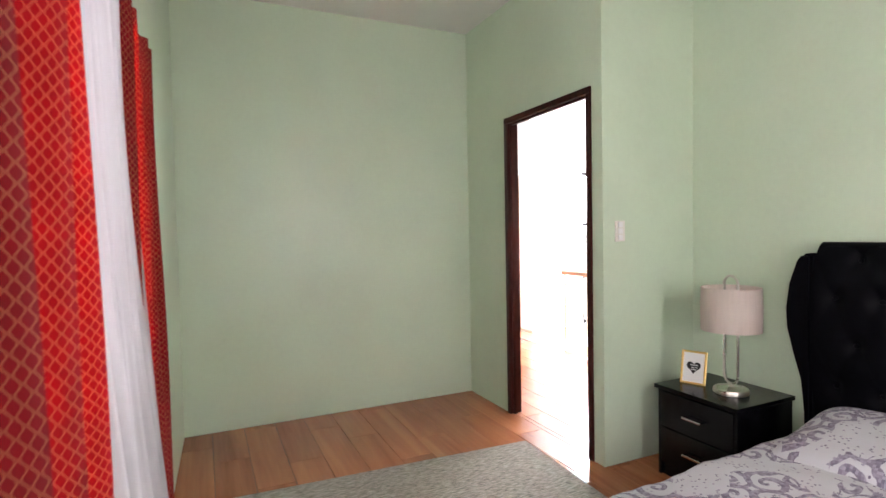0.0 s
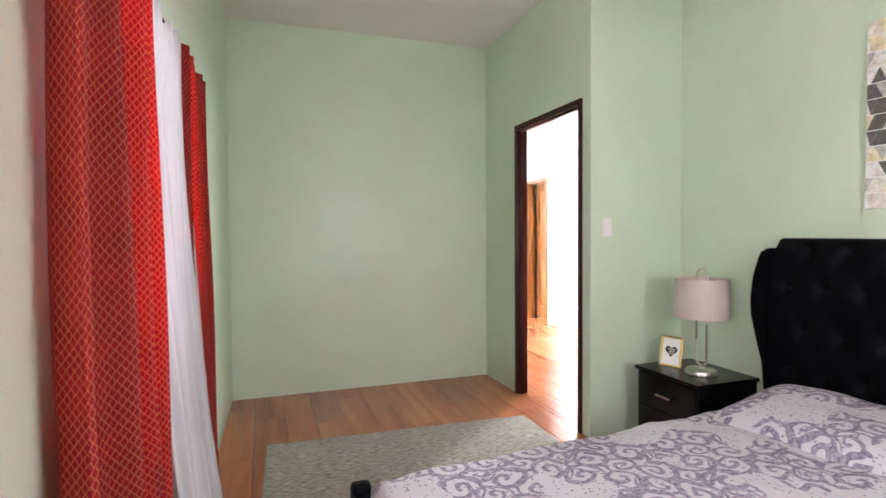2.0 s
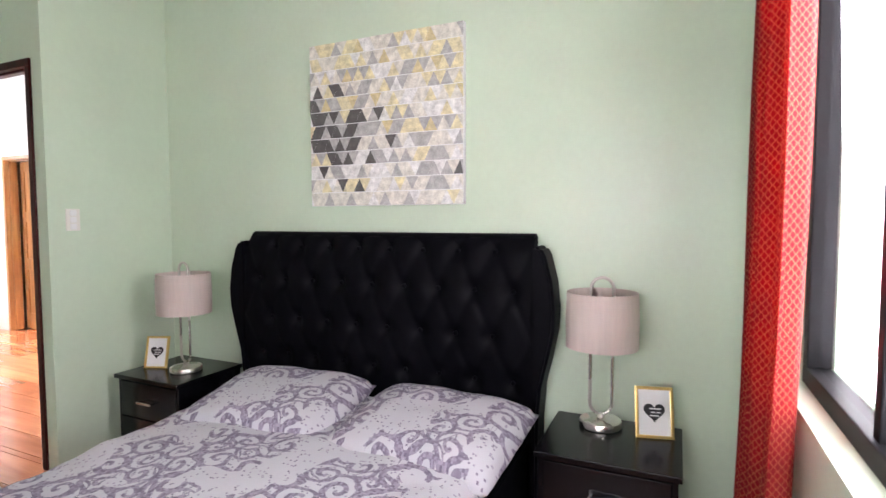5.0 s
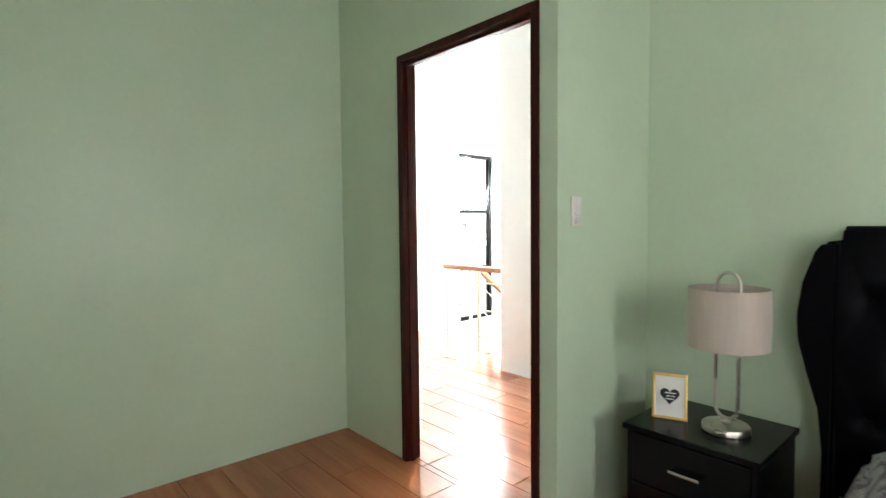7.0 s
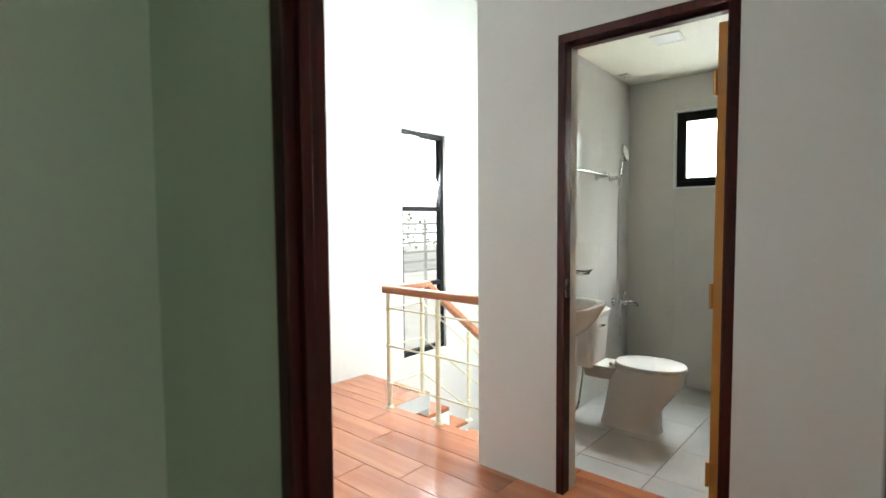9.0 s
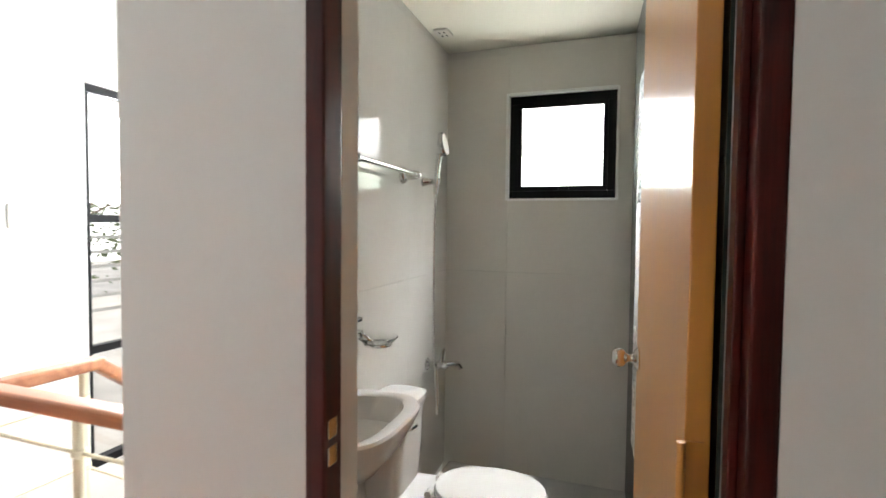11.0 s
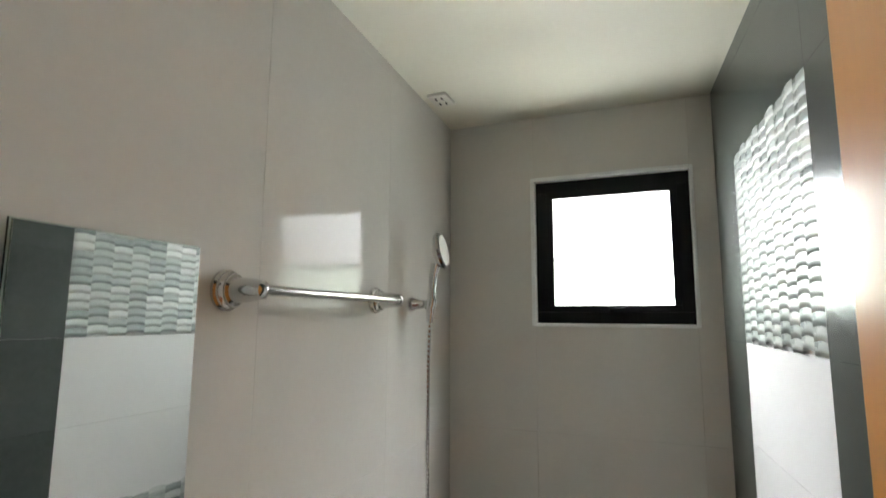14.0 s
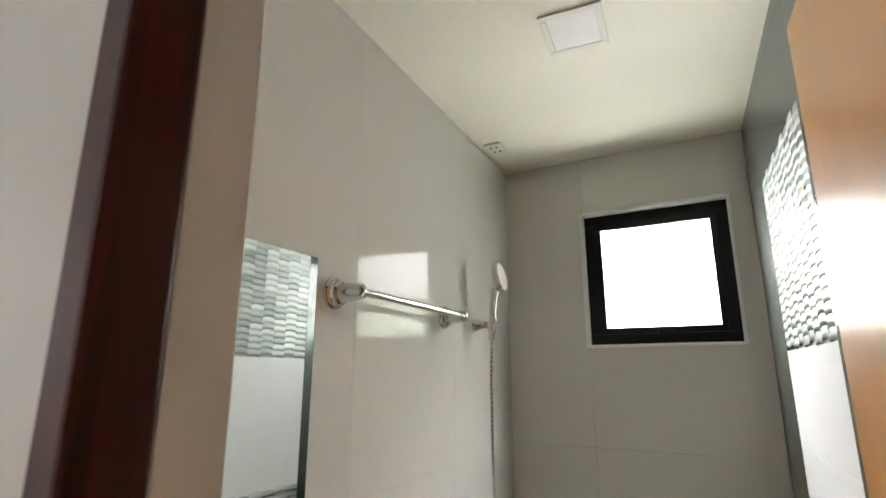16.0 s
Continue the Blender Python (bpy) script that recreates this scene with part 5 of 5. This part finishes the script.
def house(m, w, d, h, label):
    ob = thing("house", label, "house", m=m)
    bm = box(0, 0, -3, d, w, h)
    wl = part("wall", bm, M_FACADE, ob)
    o = 0.6
    bm = bmesh.new()
    v = [bm.verts.new(p) for p in ((-o, -o, h), (d + o, -o, h), (d + o, w + o, h), (-o, w + o, h), (d / 2, w * 0.25, h + 0.9), (d / 2, w * 0.75, h + 0.9))]
    for f in ((0, 1, 4), (1, 2, 5, 4), (2, 3, 5), (3, 0, 4, 5), (3, 2, 1, 0)):
        bm.faces.new([v[k] for k in f])
    part("roof", bm, M_ROOF, ob)
    for b in ((-o - 0.05, -o, h - 0.12, -o + 0.05, w + o, h + 0.10), (-o, -o - 0.05, h - 0.12, d + o, -o + 0.05, h + 0.10), (-o, w + o - 0.05, h - 0.12, d + o, w + o + 0.05, h + 0.10)):
        part("eave_board", box(*b), M_PAPER, ob)
    for y in (w * 0.3, w * 0.72):
        wd = part("window", box(-0.03, y - 0.6, h - 1.9, 0.01, y + 0.6, h - 0.7), M_GLASS, ob)
        part("frame", box(-0.06, y - 0.66, h - 1.96, -0.03, y - 0.58, h - 0.64), M_PAPER, wd)
        part("frame", box(-0.06, y + 0.58, h - 1.96, -0.03, y + 0.66, h - 0.64), M_PAPER, wd)
        part("sill", box(-0.1, y - 0.7, h - 2.02, 0, y + 0.7, h - 1.94), M_PAPER, wd)
    return ob


house(pose(13.5, -7.5, 0), 8.5, 7, 2.75, "green neighbouring house with white eaves and a pale roof")


def tree(x, y, h, r, seed):
    rnd = random.Random(seed)
    ob = thing("tree", "leafy green tree beyond the stair window", "tree", "trees outside", m=pose(x, y, -2.95))
    part("trunk", tube([(0, 0, 0), (0.1, 0.05, h * 0.3), (0.05, 0.15, h * 0.6), (0.2, 0.1, h * 0.85)], [0.16, 0.12, 0.09, 0.04], 10), M_BARK, ob)
    for k in range(6):
        a = 2 * math.pi * k / 6 + rnd.random()
        part("limb", tube([(0.08, 0.08, h * (0.4 + 0.06 * k)), (r * 0.4 * math.cos(a), r * 0.4 * math.sin(a), h * (0.55 + 0.06 * k)), (r * 0.8 * math.cos(a), r * 0.8 * math.sin(a), h * (0.62 + 0.06 * k))], [0.06, 0.04, 0.015], 8), M_BARK, ob)
    bm = bmesh.new()
    clumps = [Vector((rnd.gauss(0, 0.5) * r, rnd.gauss(0, 0.5) * r, h * 0.75 + rnd.gauss(0, 0.22) * h * 0.6)) for _ in range(26)]
    for c in clumps:
        for _ in range(60):
            p = c + Vector((rnd.gauss(0, 1), rnd.gauss(0, 1), rnd.gauss(0, 0.8))) * r * 0.2
            d = Vector((rnd.uniform(-1, 1), rnd.uniform(-1, 1), rnd.uniform(-0.6, 0.6))).normalized()
            s = d.orthogonal().normalized()
            ln, wd = rnd.uniform(0.10, 0.2), rnd.uniform(0.03, 0.06)
            bm.faces.new([bm.verts.new(q) for q in (p, p + d * ln * 0.5 + s * wd, p + d * ln, p + d * ln * 0.5 - s * wd)])
    tagged(part("crown", bm, M_LEAF, ob), kind="stuff")


tree(8.2, 13.5, 5.0, 1.8, 3)
tree(11.2, 16.0, 5.6, 2.2, 5)
tree(9.6, 20.0, 5.2, 2.2, 8)


def balcony_rail():
    ob = thing("fence", "dark metal fence of horizontal bars beyond the stair window", "fence")
    for x in (5.9, 6.75, 7.6, 8.45):
        part("post", box(x - 0.02, 8.98, -2.95, x + 0.02, 9.02, 1.28), M_CONC, ob)
    for z in (0.42, 0.58, 0.74, 0.90, 1.06, 1.22):
        part("rail", box(5.2, 8.985, z - 0.018, 9.0, 9.015, z + 0.018), M_CONC, ob)


balcony_rail()

# ---- wall tiles of the bathroom ----


def tile(name, parent, a, u, s0, s1, z0, z1, out, thick, material, share={}):
    """One flat tile with eased edges on a wall that runs along u from a; alike tiles share a mesh."""
    key = (round(s1 - s0, 4), round(z1 - z0, 4), thick, material.name)
    if key not in share:
        w, h = s1 - s0 - 0.0005, z1 - z0 - 0.0005
        bm = bmesh.new()
        e = 0.0003
        lo = [bm.verts.new(p) for p in ((-w / 2, 0, -h / 2), (w / 2, 0, -h / 2), (w / 2, 0, h / 2), (-w / 2, 0, h / 2))]
        mid = [bm.verts.new((p.co.x, -thick + e, p.co.z)) for p in lo]
        top = [bm.verts.new((p.co.x - math.copysign(e, p.co.x), -thick, p.co.z - math.copysign(e, p.co.z))) for p in lo]
        for r0, r1 in ((lo, mid), (mid, top)):
            for k in range(4):
                bm.faces.new((r0[k], r0[(k + 1) % 4], r1[(k + 1) % 4], r1[k]))
        bm.faces.new(top)
        bmesh.ops.recalc_face_normals(bm, faces=bm.faces)
        me = bpy.data.meshes.new("tile")
        bm.to_mesh(me)
        bm.free()
        me.materials.append(material)
        share[key] = me
    ob = new(name, share[key])
    ob.parent = parent
    yaw = math.atan2(u.y, u.x)
    p = a + u * ((s0 + s1) / 2)
    flip = 0 if out.dot(Vector((u.y, -u.x, 0))) > 0 else math.pi
    ob.matrix_basis = Matrix.Translation((p.x, p.y, (z0 + z1) / 2)) @ Matrix.Rotation(yaw + flip, 4, 'Z')
    return ob


def spans(lo, hi, step, first):
    cuts = [lo] + [first + step * k for k in range(-20, 40) if lo + 0.03 < first + step * k < hi - 0.03] + [hi]
    return list(zip(cuts, cuts[1:]))


def tiled_walls():
    LN = (NB - NA).length
    base = NA + Vector((0, 0.006, 0))
    for s0, s1 in spans(0, LN - 0.002, 0.60, 4.876 - NA.x):
        for z0, z1 in spans(-0.014, BH - 0.002, 1.20, 1.12):
            tile("tile", wall_bn, base, NU, s0, s1, z0, z1, NN, 0.006, M_TILE)
    ea, eu = Vector((6.092, 3.50, 0)), Vector((0, 1, 0))
    ys = [(3.50, 3.585), (3.585, 4.156), (4.156, 4.514)]
    for i, (y0, y1) in enumerate(ys):
        for z0, z1 in spans(-0.014, BH - 0.002, 1.20, 1.12) if i != 1 else [(-0.014, 1.12), (1.12, 1.525), (2.094, BH - 0.002)]:
            tile("tile", wall_be, ea, eu, y0 - 3.5, y1 - 3.5, z0, z1, Vector((-1, 0, 0)), 0.006, M_TILE)
    su = (SB - SA).normalized()
    so = Vector((-su.y, su.x, 0))
    sb = SA - Vector((0, 0.006, 0))
    d0, d1 = (5.185 - SA.x) / su.x, (5.79 - SA.x) / su.x
    LS = (SB - SA).length - 0.006
    zrows = spans(-0.014, BH - 0.002, 0.275, 0.93)
    for z0, z1 in zrows:
        for s0, s1 in ((0, d0 - 0.6), (d0 - 0.6, d0), (d1, LS)):
            tile("tile", wall_bs, sb, su, s0, s1, z0, z1, so, 0.006, M_DTILE)
        if 0.9 < z0 < 1.4:
            tile("tile", wall_bs, sb, su, d0, d1, z0, z1, so, 0.006, M_WTILE)
        elif z0 < 0.3 or z0 > 2.0:
            tile("tile", wall_bs, sb, su, d0, d1, z0, z1, so, 0.006, M_DTILE)
    # wavy mosaic chips
    m = mat("mosaic_chip", (0.5, 0.5, 0.5), 0.28, vary=0.06, scale=20)
    n, l = m.node_tree.nodes, m.node_tree.links
    info, ramp = n.new("ShaderNodeObjectInfo"), n.new("ShaderNodeValToRGB")
    el = ramp.color_ramp.elements
    el[0].color, el[1].color = (0.24, 0.27, 0.26, 1), (0.70, 0.72, 0.70, 1)
    el.new(0.5).color = (0.40, 0.43, 0.41, 1)
    l.new(info.outputs["Random"], ramp.inputs[0])
    l.new(ramp.outputs[0], n["Principled BSDF"].inputs["Base Color"])
    nc, cw, ch = 9, (d1 - d0) / 9, 0.0275
    bm = bmesh.new()
    w, h = cw - 0.0006, ch - 0.0006
    g = []
    for i in range(5):
        x = -w / 2 + w * i / 4
        row = []
        for z, y in ((-h / 2, -0.0066 + 0.0005 * math.cos(i * math.pi / 2)), (0.0, -0.0064 - 0.0004 * math.sin(i * math.pi / 4)), (h / 2, -0.0059)):
            row.append(bm.verts.new((x, y, z + 0.004 * math.sin(i * math.pi / 4) * (1 if z < h / 2 else 1))))
        g.append(row)
    for i in range(4):
        for j in range(2):
            bm.faces.new((g[i][j], g[i + 1][j], g[i + 1][j + 1], g[i][j + 1])).smooth = True
    bot = [bm.verts.new((r[0].co.x, 0, r[0].co.z)) for r in g]
    for i in range(4):
        bm.faces.new((bot[i], bot[i + 1], g[i + 1][0], g[i][0]))
    bmesh.ops.recalc_face_normals(bm, faces=bm.faces)
    me = bpy.data.meshes.new("mosaic_chip")
    bm.to_mesh(me)
    bm.free()
    me.materials.append(m)
    yaw = math.atan2(su.y, su.x) + math.pi
    for lo, hi in ((1.48, 2.03), (0.38, 0.93)):
        for r in range(int(round((hi - lo) / ch))):
            for c in range(nc):
                ob = new("mosaic_chip", me)
                ob.parent = wall_bs
                p = sb + su * (d0 + cw * (c + 0.5))
                ob.matrix_basis = Matrix.Translation((p.x, p.y, lo + ch * (r + 0.5) + (0.008 if c % 2 else 0))) @ Matrix.Rotation(yaw, 4, 'Z')


tiled_walls()

# ---- floor planks ----


def flat_piece(name, parent, x0, y0, x1, y1, z, material, gap, share={}):
    key = (round(x1 - x0, 3), round(y1 - y0, 3), material.name)
    if key not in share:
        w, h, e = (x1 - x0 - gap) / 2, (y1 - y0 - gap) / 2, 0.0012
        bm = bmesh.new()
        lo = [bm.verts.new(p) for p in ((-w, -h, -0.006), (w, -h, -0.006), (w, h, -0.006), (-w, h, -0.006))]
        mid = [bm.verts.new((p.co.x, p.co.y, -e)) for p in lo]
        top = [bm.verts.new((p.co.x - math.copysign(e, p.co.x), p.co.y - math.copysign(e, p.co.y), 0)) for p in lo]
        for r0, r1 in ((lo, mid), (mid, top)):
            for k in range(4):
                bm.faces.new((r0[k], r0[(k + 1) % 4], r1[(k + 1) % 4], r1[k]))
        bm.faces.new(top)
        bmesh.ops.recalc_face_normals(bm, faces=bm.faces)
        me = bpy.data.meshes.new(name)
        bm.to_mesh(me)
        bm.free()
        me.materials.append(material)
        share[key] = me
    ob = new(name, share[key])
    ob.parent = parent
    ob.location = ((x0 + x1) / 2, (y0 + y1) / 2, z)


def planks(parent, x0, y0, x1, y1, wx=0.20, ly=0.90, origin=0.036):
    k0 = math.floor((x0 - origin) / wx)
    k = k0
    while origin + k * wx < x1 - 1e-4:
        a, b = max(x0, origin + k * wx), min(x1, origin + (k + 1) * wx)
        off = (0.0, 0.45, 0.2, 0.65)[k % 4]
        j = math.floor((y0 - off) / ly)
        while off + j * ly < y1 - 1e-4:
            c, d = max(y0, off + j * ly), min(y1, off + (j + 1) * ly)
            if b - a > 0.02 and d - c > 0.02:
                flat_piece("plank", parent, a, c, b, d, 0.0, M_PLANK, 0.003)
            j += 1
        k += 1


planks(floor_bed, 0.0, -1.6, 2.475, YF)
planks(floor_side, 2.475, -0.42, XR, YR)
planks(floor_hall, 2.475, 2.830, 4.32, 7.60)
planks(floor_hall, 4.32, 5.46, 4.70, YN)
for x0, x1 in spans(XB + 0.065, 6.086, 0.40, 4.5):
    for y0, y1 in spans(3.34, 4.485, 0.40, 3.75):
        flat_piece("tile", floor_bath, x0, y0, x1, y1, -0.010, M_FLOORB, 0.003)
